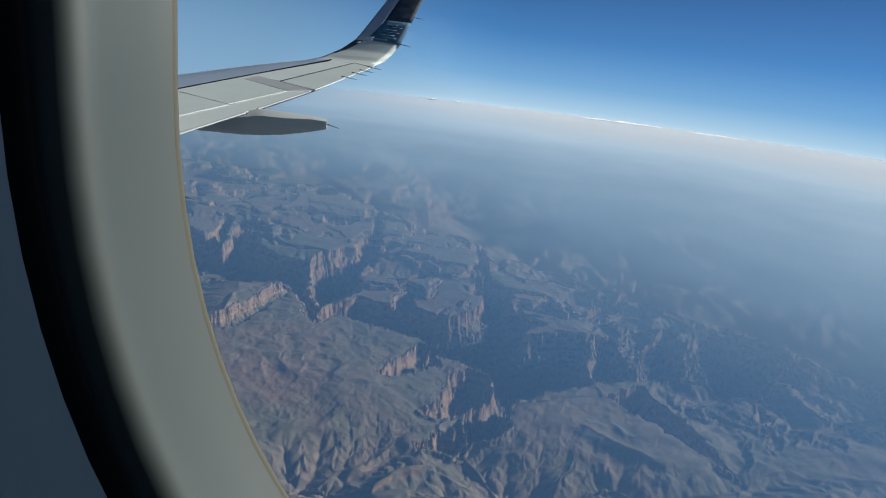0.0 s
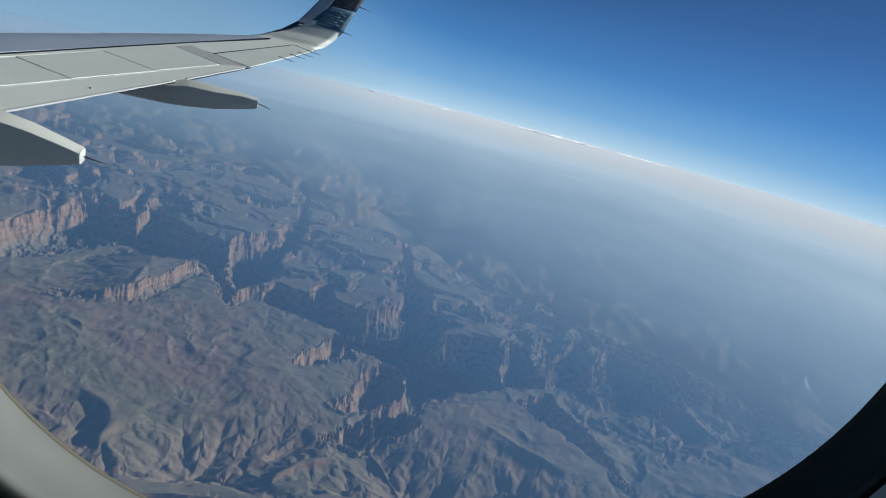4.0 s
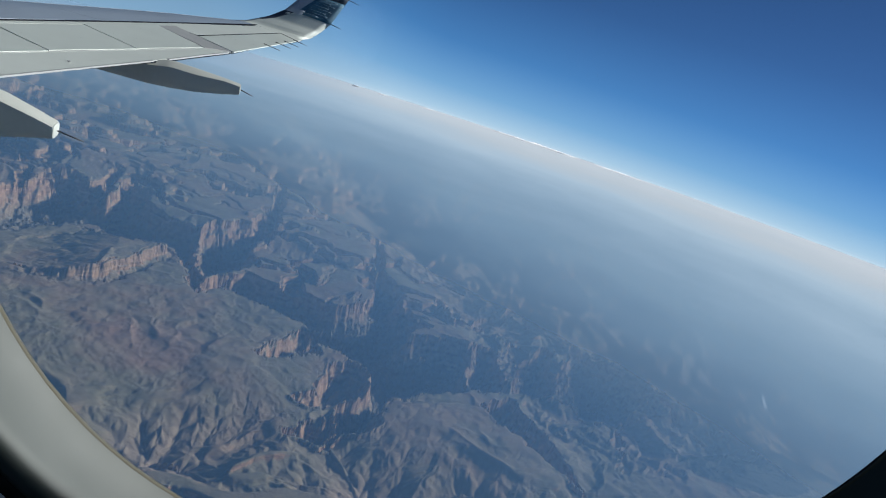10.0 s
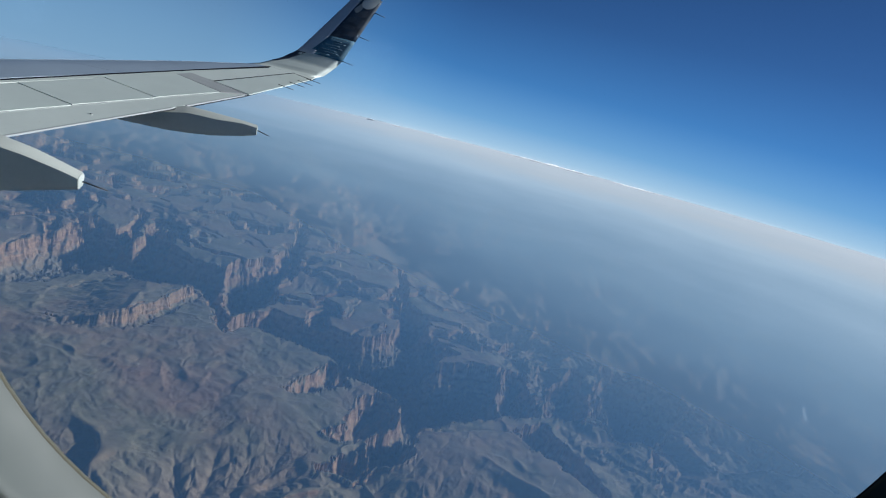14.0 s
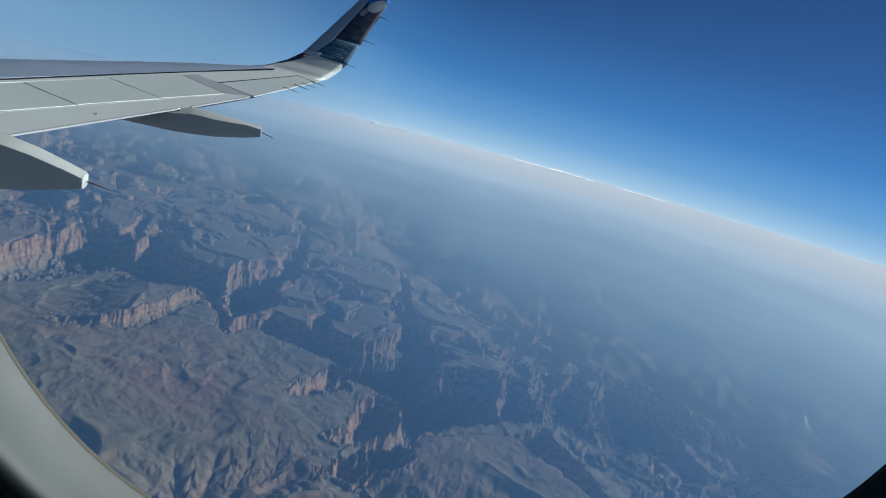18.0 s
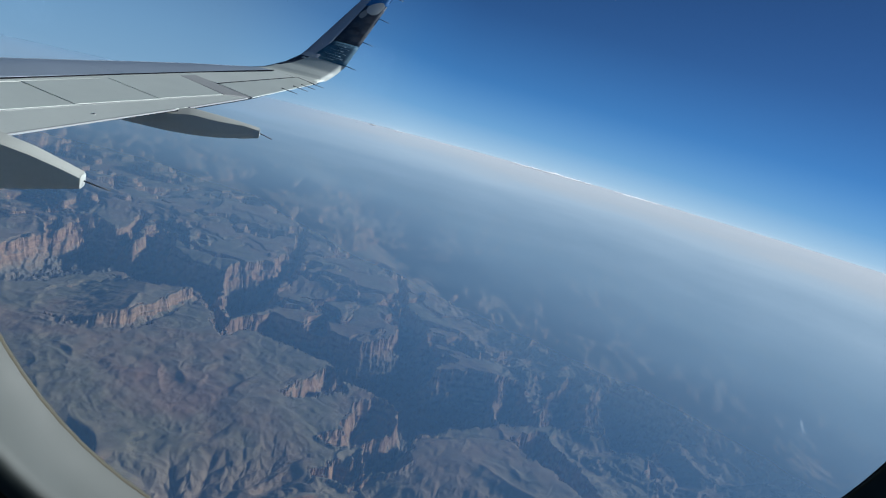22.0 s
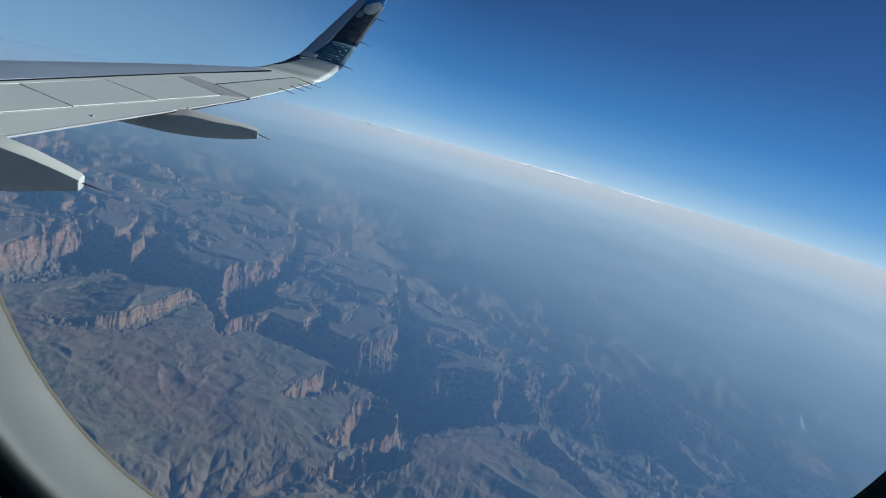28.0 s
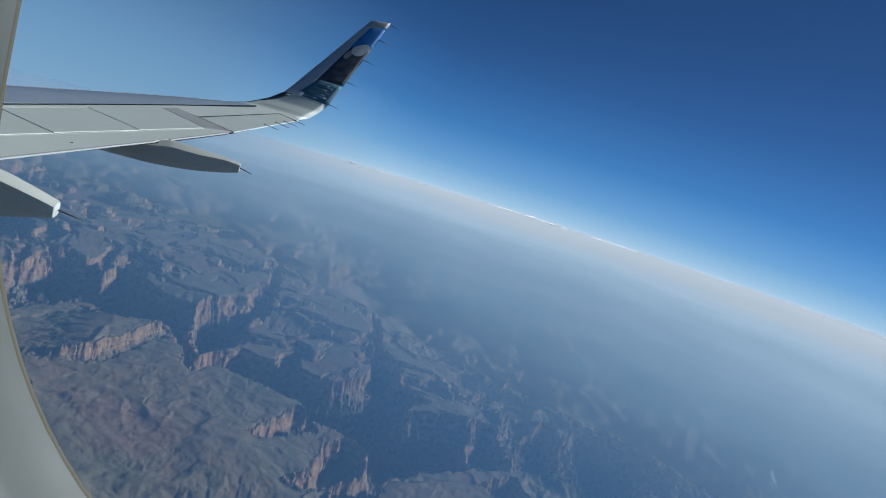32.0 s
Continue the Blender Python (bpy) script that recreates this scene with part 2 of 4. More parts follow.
def haze_material():
    """Distance haze painted on a thin added sheet: clear overhead, denser and whiter far away and towards the sun's
    side.
    """
    k = Mat("haze")
    pos = k.n("ShaderNodeNewGeometry").outputs["Position"]
    s = k.n("ShaderNodeSeparateXYZ")
    k.link(pos, s.inputs[0])
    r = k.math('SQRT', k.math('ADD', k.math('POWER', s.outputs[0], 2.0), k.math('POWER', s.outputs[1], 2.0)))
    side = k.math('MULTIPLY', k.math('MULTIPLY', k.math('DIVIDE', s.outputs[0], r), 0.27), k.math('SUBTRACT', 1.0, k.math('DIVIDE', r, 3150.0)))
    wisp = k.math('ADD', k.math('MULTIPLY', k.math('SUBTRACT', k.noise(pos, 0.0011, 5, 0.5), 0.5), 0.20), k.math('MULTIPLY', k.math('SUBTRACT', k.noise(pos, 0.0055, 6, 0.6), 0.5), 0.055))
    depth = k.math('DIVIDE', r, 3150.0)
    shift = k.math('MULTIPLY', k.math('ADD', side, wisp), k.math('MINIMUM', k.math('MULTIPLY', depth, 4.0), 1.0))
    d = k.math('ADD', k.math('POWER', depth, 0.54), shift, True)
    # haze put into opacity and colour by distance
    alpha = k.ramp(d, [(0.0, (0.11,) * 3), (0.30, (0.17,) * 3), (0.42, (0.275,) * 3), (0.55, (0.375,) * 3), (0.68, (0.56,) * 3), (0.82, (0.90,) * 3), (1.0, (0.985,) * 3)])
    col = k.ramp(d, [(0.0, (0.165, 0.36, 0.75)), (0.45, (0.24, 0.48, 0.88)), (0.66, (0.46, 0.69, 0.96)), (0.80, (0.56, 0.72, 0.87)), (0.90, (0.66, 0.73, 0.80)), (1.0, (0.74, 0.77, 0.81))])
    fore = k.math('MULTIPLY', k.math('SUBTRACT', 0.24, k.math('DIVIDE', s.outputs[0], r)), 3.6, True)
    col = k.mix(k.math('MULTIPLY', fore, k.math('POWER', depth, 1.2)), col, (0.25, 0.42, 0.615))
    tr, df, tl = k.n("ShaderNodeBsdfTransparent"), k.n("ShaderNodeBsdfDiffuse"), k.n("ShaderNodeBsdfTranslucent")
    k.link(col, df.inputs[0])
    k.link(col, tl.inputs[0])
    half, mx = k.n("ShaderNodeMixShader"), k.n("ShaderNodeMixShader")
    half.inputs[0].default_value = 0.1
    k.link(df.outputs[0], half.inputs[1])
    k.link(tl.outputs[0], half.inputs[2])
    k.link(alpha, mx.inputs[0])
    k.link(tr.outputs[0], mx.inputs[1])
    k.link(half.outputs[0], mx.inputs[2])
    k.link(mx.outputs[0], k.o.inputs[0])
    return k.m


def cloud_material():
    k = Mat("cloud_white")
    df, tl, mx = k.n("ShaderNodeBsdfDiffuse"), k.n("ShaderNodeBsdfTranslucent"), k.n("ShaderNodeMixShader")
    for sh in (df, tl):
        sh.inputs[0].default_value = (0.70, 0.70, 0.71, 1)
    mx.inputs[0].default_value = 0.92
    k.link(df.outputs[0], mx.inputs[1])
    k.link(tl.outputs[0], mx.inputs[2])
    k.link(mx.outputs[0], k.o.inputs[0])
    return k.m


def water_material():
    k = Mat("river_glint")
    pos = k.n("ShaderNodeNewGeometry").outputs["Position"]
    # the pale base colour stands in for glint on the water
    k.b.inputs["Base Color"].default_value = (0.62, 0.60, 0.55, 1)
    k.b.inputs["Roughness"].default_value = 0.25
    k.bump(k.noise(pos, 0.6, 4), 0.3, 0.3)
    return k.m


# ---- mesh helpers ----
def mesh_from(name, verts, faces, material, smooth=False):
    me = bpy.data.meshes.new(name)
    me.from_pydata([tuple(v) for v in verts], [], [tuple(f) for f in faces])
    me.materials.append(material)
    bm = bmesh.new()
    bm.from_mesh(me)
    bmesh.ops.recalc_face_normals(bm, faces=bm.faces)
    for fc in bm.faces:
        fc.smooth = smooth
    bm.to_mesh(me)
    bm.free()
    return me


def part(name, data, parent, label=""):
    ob = new(name, data)
    ob.parent = parent
    if label:
        tagged(ob, label)
    return ob


def thing(name, label, category, group="", kind="", at=None):
    ob = new(name)
    ob.matrix_world = AIR if at is None else at
    return tagged(ob, label, category, group, kind)


def loft(name, rings, material, smooth=True, caps=True):
    """A closed skin through rings of equally many points."""
    n = len(rings[0])
    verts = [p for r in rings for p in r]
    faces = []
    for i in range(len(rings) - 1):
        for j in range(n):
            a, b = i * n + j, i * n + (j + 1) % n
            faces.append((a, b, b + n, a + n))
    if caps:
        faces += [tuple(range(n)), tuple(range((len(rings) - 1) * n, len(rings) * n))]
    me = mesh_from(name, verts, faces, material, smooth)
    return me


# ---- ground ----
def lattice(ix, iy, seed):
    """Hash of whole numbers to 0..1."""
    h = (ix.astype(np.int64) * 374761393 + iy.astype(np.int64) * 668265263 + seed * 974634777) & 0x7fffffff
    h = ((h ^ (h >> 13)) * 1274126177) & 0x7fffffff
    h = h ^ (h >> 16)
    return (h & 0xffff).astype(np.float32) / 65535.0


def gnoise(x, y, seed=0):
    """Gradient noise, about -0.7..0.7."""
    x0, y0 = np.floor(x), np.floor(y)
    fx, fy = (x - x0).astype(np.float32), (y - y0).astype(np.float32)
    ux, uy = fx * fx * fx * (fx * (fx * 6 - 15) + 10), fy * fy * fy * (fy * (fy * 6 - 15) + 10)

    def corner(dx, dy):
        a = lattice(x0 + dx, y0 + dy, seed) * 6.2832
        return np.cos(a) * (fx - dx) + np.sin(a) * (fy - dy)

    a, b = corner(0, 0), corner(1, 0)
    c, d = corner(0, 1), corner(1, 1)
    return (a + (b - a) * ux) * (1 - uy) + (c + (d - c) * ux) * uy


def fbm(x, y, size, octaves=4, seed=0, gain=0.5):
    out, amp = 0, 1.0
    for o in range(octaves):
        out = out + amp * gnoise(x / size + 17.3 * o, y / size - 9.1 * o, seed + o)
        size, amp = size * 0.5, amp * gain
    return out


def sstep(a, b, v):
    u = np.clip((v - a) / (b - a), 0, 1)
    return u * u * (3 - 2 * u)


# the gorges: rim line, depth, run from rim to floor
WEST_GORGE = [(-330, 770), (-243, 806), (-212, 869), (-175, 922), (-144, 968), (-112, 929), (-105, 1028), (-89, 1017), (-92, 902), (-78, 975), (-47, 954), (-49, 908),
              (-20, 885), (20, 869), (27, 824), (25, 739), (33, 713), (27, 669), (2, 761), (-13, 793), (-69, 788), (-97, 813), (-132, 783), (-162, 747), (-212, 712), (-330, 690)]
BEND_GORGE = [(20, 869), (45, 886), (84, 912), (114, 974), (122, 938), (113, 861), (86, 822), (87, 774), (59, 742), (32, 713), (23, 779)]
NOTCH = [(100, 841), (110, 945), (130, 1058), (144, 1060), (145, 1014), (122, 889), (109, 844)]
MAIN_GORGE = [(27, 669), (53, 694), (92, 673), (122, 642), (137, 630), (143, 600), (160, 585), (170, 578), (190, 552), (187, 521), (170, 499), (152, 488), (151, 467), (138, 439), (132, 424),
              (142, 428), (152, 442), (168, 444), (183, 461), (206, 495), (240, 518), (295, 536), (318, 540), (317, 591), (348, 650), (311, 657), (263, 648), (297, 678), (275, 743), (292, 771),
              (272, 827), (292, 926), (307, 1036), (294, 1023), (270, 917), (259, 823), (238, 735), (219, 716), (198, 699), (163, 712), (125, 733), (79, 749), (59, 734), (33, 713)]
GAP_GORGE = [(312, 584), (349, 651), (383, 655), (369, 614), (349, 544), (317, 536)]
BROAD_GORGE = [(352, 545), (381, 603), (453, 677), (476, 686), (432, 593), (464, 629), (513, 695), (548, 663), (573, 610), (530, 541), (463, 511), (432, 513), (422, 549)]
NEAR_GORGE = [(305, 514), (347, 531), (352, 501), (356, 475), (355, 422), (361, 385), (341, 398), (320, 437), (308, 466), (296, 485)]
ALCOVE_A = [(136, 618), (113, 592), (99, 574), (80, 556), (92, 546), (128, 560), (152, 572), (152, 604)]
ALCOVE_B = [(170, 568), (151, 543), (134, 505), (114, 494), (122, 484), (152, 490), (186, 512), (188, 552)]
ALCOVE_C = [(146, 478), (133, 462), (122, 461), (102, 450), (106, 438), (130, 432), (152, 455)]
GORGES = [(ALCOVE_A, 15, 15), (ALCOVE_B, 18, 16), (ALCOVE_C, 14, 13), (WEST_GORGE, 38, 34), (BEND_GORGE, 42, 34), (NOTCH, 32, 18), (MAIN_GORGE, 56, 42), (GAP_GORGE, 42, 32), (BROAD_GORGE, 42, 42), (NEAR_GORGE, 44, 32)]
# tables that stand over the plateau: rim line, height, and the stretch over which they ramp up from the west
TABLES = [
    ([(-190, 690), (-156, 717), (-126, 748), (-91, 772), (-65, 752), (-12, 756), (-29, 728), (-32, 713), (-42, 704), (-71, 663), (-88, 655), (-121, 660), (-190, 670)], 13, -150, -55),
]
TERRACE = ([0, 0.045, 0.24, 0.28, 0.58, 0.63, 1.0], [0, -0.24, -0.44, -0.57, -0.82, -0.90, -1])


def along(x, y, pts):
    """Distance to a line of points."""
    best = np.full(x.shape, 1e9, dtype=np.float32)
    for (ax, ay), (bx, by) in zip(pts, pts[1:]):
        dx, dy = bx - ax, by - ay
        t = np.clip(((x - ax) * dx + (y - ay) * dy) / (dx * dx + dy * dy), 0, 1)
        best = np.minimum(best, (x - ax - t * dx) ** 2 + (y - ay - t * dy) ** 2)
    return np.sqrt(best)


def within(x, y, rim, margin=30.0):
    """Signed distance to a closed rim line: positive inside; -margin far outside."""
    xs, ys = [p[0] for p in rim], [p[1] for p in rim]
    out = np.full(x.shape, -margin, dtype=np.float32)
    m = (x > min(xs) - margin) & (x < max(xs) + margin) & (y > min(ys) - margin) & (y < max(ys) + margin)
    if not m.any():
        return out
    px, py = x[m], y[m]
    closed = rim + rim[:1]
    d = along(px, py, closed)
    odd = np.zeros(px.shape, dtype=bool)
    for (ax, ay), (bx, by) in zip(closed, closed[1:]):
        if ay != by:
            odd ^= ((ay > py) != (by > py)) & (px < (bx - ax) * (py - ay) / (by - ay) + ax)
    out[m] = np.where(odd, d, -d)
    return out


def base_height(x, y):
    r = np.hypot(x, y)
    wx = x + 26 * fbm(x, y, 95, 3, 3, 0.5)
    wy = y + 26 * fbm(x, y, 95, 3, 11, 0.5)
    # ragged rims
    jx = x + 8 * fbm(x, y, 34, 5, 71, 0.66)
    jy = y + 8 * fbm(x, y, 34, 5, 77, 0.66)
    far = sstep(930, 1150, r)
    h = 6 * fbm(x, y, 330, 3, 21) * (1 - 0.3 * far)
    # stepped tablelands far off
    m = fbm(wx + 0.6 * (jx - x), wy + 0.6 * (jy - y), 300, 5, 31, 0.55)
    h = h + far * (7 * sstep(0.00, 0.012, m) + 8 * sstep(0.14, 0.155, m) + 6 * sstep(0.27, 0.285, m) - 9 * sstep(0.07, 0.085, -m) - 9 * sstep(0.19, 0.205, -m))
    # the higher country north of the west gorge
    h = h + 9 * sstep(840, 900, y + 0.2 * x) * sstep(330, 250, x)
    # the land falls towards the near hills
    near = sstep(560, 400, r)
    h = h - 7 * near + near * 16 * fbm(wx, wy, 110, 2, 41, 0.4)
    mesa = sstep(1.15, 0.75, np.hypot((wx - 262) / 120, (wy - 440) / 72))
    h = h + mesa * 9
    front = sstep(1.2, 0.2, np.hypot((wx - 60) / 165, (wy - 308) / 36)) * 19
    front2 = sstep(1.2, 0.2, np.hypot((wx - 330) / 190, (wy - 335) / 40)) * 11
    h = h + front + front2
    # a smoother upland where a cloud shadow is painted dark
    bare = sstep(0.75, 1.15, np.hypot((wx - 480) / 150, (wy - 1060) / 100))
    # broken country on the aft side
    side = bare * sstep(0, 110, wx - 330 + 0.12 * (wy - 600)) * sstep(400, 520, wy)
    h = h - 12 * side + side * (40 * (0.26 - np.abs(fbm(wx, wy, 150, 3, 47, 0.45))) + 16 * (0.2 - np.abs(fbm(wx, wy, 58, 3, 49, 0.5))))
    # plateau: low swells; north of the gorges a net of small side canyons
    calm = (1 - side) * (1 - near)
    h = h + calm * 2.2 * fbm(wx, wy, 130, 3, 53)
    wild = np.maximum(sstep(745, 825, y + 0.35 * x) * sstep(-60, 60, y - 850 + 0.8 * np.maximum(x + 160, 0)), 0.8 * side) * bare
    branch = np.abs(fbm(wx, wy, 150, 4, 57, 0.5))
    h = h - wild * (1 - 0.5 * sstep(1300, 2200, r)) * (8 * sstep(0.085, 0.07, branch) + 9 * sstep(0.04, 0.025, branch))
    knob = fbm(wx, wy, 75, 3, 67, 0.5)
    h = h + wild * (1 - far) * (4 * sstep(0.24, 0.26, knob) + 3 * sstep(0.36, 0.38, knob))
    # valley floor between hills and front range
    v = along(wx, wy, [(-60, 372), (30, 384), (75, 368), (135, 348), (200, 312), (330, 290)])
    h = h * (0.25 + 0.75 * sstep(8, 34, v))
    for rim, tall, x0, x1 in TABLES:
        q = within(jx, jy, rim)
        h = h + tall * (0.58 * sstep(-1.8, 1.0, q) + 0.42 * sstep(-13.0, -1.0, q)) * sstep(x0, x1, x)
    cut = np.zeros_like(h)
    ledges = 2.2 * fbm(x, y, 16, 2, 91, 0.5)
    for rim, depth, run in GORGES:
        s = within(jx, jy, rim)
        m = s > -6
        cut[m] = np.minimum(cut[m], depth * np.interp((s[m] + ledges[m] * (s[m] > 0)) / run, *TERRACE))
    # spurs and old crags on the gorge floors
    deep = sstep(-24, -38, cut)
    crag = 0.30 - np.abs(fbm(jx, jy, 46, 4, 63, 0.55))
    h = h * (1 - 0.5 * deep) + deep * 24 * np.maximum(crag, 0)
    return h + cut


def erosion(x, y, gx, gy, size, octaves, strength, low, high):
    """Gullies that run down the slope, branching from octave to octave."""
    out = np.zeros_like(x)
    for o in range(octaves):
        slope = np.hypot(gx, gy) + 1e-6
        k = sstep(low, high, slope) * (1 - (0.7, 0.6, 0.55, 0.5)[o] * sstep(0.8, 1.8, slope))
        sx, sy = -gy / slope, gx / slope
        px, py = x / size, y / size
        cx, cy = np.floor(px), np.floor(py)
        ca, sa, ws = np.zeros_like(x), np.zeros_like(x), np.zeros_like(x)
        for i in (-1, 0, 1):
            for j in (-1, 0, 1):
                vx = px - (cx + i + lattice(cx + i, cy + j, 51 + o))
                vy = py - (cy + j + lattice(cx + i, cy + j, 81 + o))
                w = np.exp(-2.2 * (vx * vx + vy * vy))
                a = (vx * sx + vy * sy) * 6.2832
                ca += w * np.cos(a)
                sa += w * np.sin(a)
                ws += w
        ca, sa = ca / ws, sa / ws
        mag = np.hypot(ca, sa) + 1e-6
        out += strength * size * k * (mag * np.sqrt(np.maximum(ca / mag + 1, 0) * 0.5) - 1) * 0.8
        gx = gx - sa * sx * k * strength * 3.0
        gy = gy - sa * sy * k * strength * 3.0
        size, strength = size * 0.5, strength * 0.85
    return out


def ground_height(x, y):
    h = base_height(x, y)
    e = 3.0
    gx = (base_height(x + e, y) - h) / e
    gy = (base_height(x, y + e) - h) / e
    r = np.hypot(x, y)
    close = sstep(540, 430, r)
    h = h + (1 - close) * (1 - 0.55 * sstep(800, 1200, r)) * erosion(x, y, gx, gy, 16.0, 4, 0.20, 0.05, 0.30)
    h = h + (1 - close) * sstep(900, 650, r) * erosion(x - 70, y + 30, gx, gy, 34.0, 4, 0.075, 0.0, 0.05)
    m = close > 0
    h[m] += close[m] * erosion(x[m] + 90, y[m], gx[m], gy[m], 27.0, 4, 0.19, 0.02, 0.16)
    h = h + erosion(x + 400, y, gx, gy, 9.0, 3, 0.08, 0.02, 0.16) * sstep(1500, 900, r) * (1 - 0.5 * close)
    h = h + 0.55 * fbm(x, y, 9, 3, 61, 0.6) * (1 - 0.7 * close) * sstep(1500, 700, r)
    # far off the land sinks under the haze
    return h * (1 - sstep(1700, 2700, r)) - 45 * sstep(1900, 3000, r)


def build_ground():
    # fine columns on the side that the windows face, coarse ones all round
    fine = np.radians(np.linspace(-34, 68, 1240))
    rest = np.radians(np.linspace(68, 326, 88))[1:-1]
    az = np.concatenate([fine, rest])
    dip = np.radians(np.concatenate([np.linspace(89, 54, 8), np.linspace(52, 24, 390), np.linspace(23.97, 9, 550), np.linspace(8.95, 4.42, 110)]))
    rad = ALT / np.tan(dip)
    A, R = np.meshgrid(az, rad)
    x, y = (R * np.sin(A)).astype(np.float32).ravel(), (R * np.cos(A)).astype(np.float32).ravel()
    z = ground_height(x, y)
    nr, nc = len(rad), len(az)
    co = np.empty((nr * nc + 1, 3), dtype=np.float32)
    co[:-1, 0], co[:-1, 1], co[:-1, 2] = x, y, z
    co[-1] = (0, 0, float(z[:nc].mean()))
    i = np.arange(nr - 1)[:, None] * nc
    j = np.arange(nc)[None, :]
    k = (j + 1) % nc
    quads = np.stack([(i + j), (i + nc + j), (i + nc + k), (i + k)], axis=-1).reshape(-1, 4)
    tris = np.stack([np.full(nc, nr * nc), np.arange(nc), (np.arange(nc) + 1) % nc], axis=-1)
    me = bpy.data.meshes.new("ground")
    me.vertices.add(len(co))
    me.vertices.foreach_set("co", co.ravel())
    nl = quads.size + tris.size
    me.loops.add(nl)
    me.loops.foreach_set("vertex_index", np.concatenate([quads.ravel(), tris.ravel()]).astype(np.int32))
    me.polygons.add(len(quads) + len(tris))
    starts = np.concatenate([np.arange(len(quads)) * 4, quads.size + np.arange(len(tris)) * 3]).astype(np.int32)
    me.polygons.foreach_set("loop_start", starts)
    me.update(calc_edges=True)
    me.validate()
    me.polygons.foreach_set("use_smooth", np.ones(len(me.polygons), dtype=bool))
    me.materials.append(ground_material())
    if me.polygons[len(quads) // 2].normal.z < 0:
        me.flip_normals()
    # broken rock faces keep their edges
    nz = np.empty(len(me.polygons) * 3, dtype=np.float32)
    me.polygons.foreach_get("normal", nz)
    me.polygons.foreach_set("use_smooth", nz[2::3] > 0.35)
    return tagged(new("ground", me), "eroded desert plateau cut by deep pink-walled gorges", "ground", kind="structure")


build_ground()


def build_river():
    """A bend of the river on the gorge floor, its glint painted pale."""
    pts = [(790, 620), (772, 600), (758, 583), (740, 561), (705, 539), (674, 506), (656, 494)]
    mat = water_material()
    for a, b in ((0, 3), (4, 5), (5, 7)):
        run = pts[a:b] if b - a > 1 else [pts[a], (pts[a][0] - 8, pts[a][1] - 6)]
        verts, faces = [], []
        for i, (x, y) in enumerate(run):
            q = run[min(i + 1, len(run) - 1)]
            p = run[max(i - 1, 0)]
            t = Vector((q[0] - p[0], q[1] - p[1])).normalized()
            for sgn in (-1, 1):
                wd = 2.6 - 0.8 * (i % 2)
                xx, yy = x - t.y * wd * sgn, y + t.x * wd * sgn
                z = float(ground_height(np.array([xx], dtype=np.float32), np.array([yy], dtype=np.float32))[0])
                verts.append((xx, yy, z))
        top_z = max(v[2] for v in verts)
        verts = [(x, y, max(z, top_z - 3.0) + 0.5) for x, y, z in verts]
        for i in range(len(run) - 1):
            faces.append((2 * i, 2 * i + 1, 2 * i + 3, 2 * i + 2))
        tagged(new("water", mesh_from("water", verts, faces, mat)), "reach of a desert river with its glint painted pale", "river", "reaches of the river", kind="structure")


build_river()


def build_haze():
    verts, faces, n = [(0, 0, 78)], [], 96
    radii = (500, 1100, 1800, 2400, 2885)
    for r in radii:
        verts += [(r * math.sin(2 * math.pi * i / n), r * math.cos(2 * math.pi * i / n), 78) for i in range(n)]
    for i in range(n):
        faces.append((0, 1 + i, 1 + (i + 1) % n))
        for q in range(len(radii) - 1):
            a, b = 1 + q * n + i, 1 + q * n + (i + 1) % n
            faces.append((a, a + n, b + n, b))
    me = mesh_from("painted_haze", verts, faces, haze_material())
    return tagged(new("painted_haze", me), "added sheet over the desert painted with bluish haze, white at the horizon", "haze", kind="structure")


build_haze()


def veil_material():
    """Bright air over the horizon painted as emission on an added ring, thinning out upwards."""
    k = Mat("horizon_glow")
    s = k.n("ShaderNodeSeparateXYZ")
    k.link(k.n("ShaderNodeNewGeometry").outputs["Position"], s.inputs[0])
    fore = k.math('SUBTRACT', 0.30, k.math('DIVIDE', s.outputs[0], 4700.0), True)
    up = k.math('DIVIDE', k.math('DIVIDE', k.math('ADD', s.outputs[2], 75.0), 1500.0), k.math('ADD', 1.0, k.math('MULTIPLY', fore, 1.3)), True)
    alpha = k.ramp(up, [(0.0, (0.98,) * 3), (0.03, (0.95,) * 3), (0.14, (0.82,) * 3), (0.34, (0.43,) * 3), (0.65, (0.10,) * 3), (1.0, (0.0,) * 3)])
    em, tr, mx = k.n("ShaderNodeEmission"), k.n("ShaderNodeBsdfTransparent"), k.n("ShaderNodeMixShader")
    # the sky's brightness is put into this emission colour
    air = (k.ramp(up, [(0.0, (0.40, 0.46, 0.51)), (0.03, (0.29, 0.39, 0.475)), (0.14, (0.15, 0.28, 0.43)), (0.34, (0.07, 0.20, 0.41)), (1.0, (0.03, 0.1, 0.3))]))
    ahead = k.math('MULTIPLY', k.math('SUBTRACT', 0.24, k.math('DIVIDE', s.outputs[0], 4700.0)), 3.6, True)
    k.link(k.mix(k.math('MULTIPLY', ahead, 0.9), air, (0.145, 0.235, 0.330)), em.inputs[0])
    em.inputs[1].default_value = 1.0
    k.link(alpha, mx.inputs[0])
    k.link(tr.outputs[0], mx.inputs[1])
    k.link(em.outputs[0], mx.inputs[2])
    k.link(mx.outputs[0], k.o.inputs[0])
    return k.m


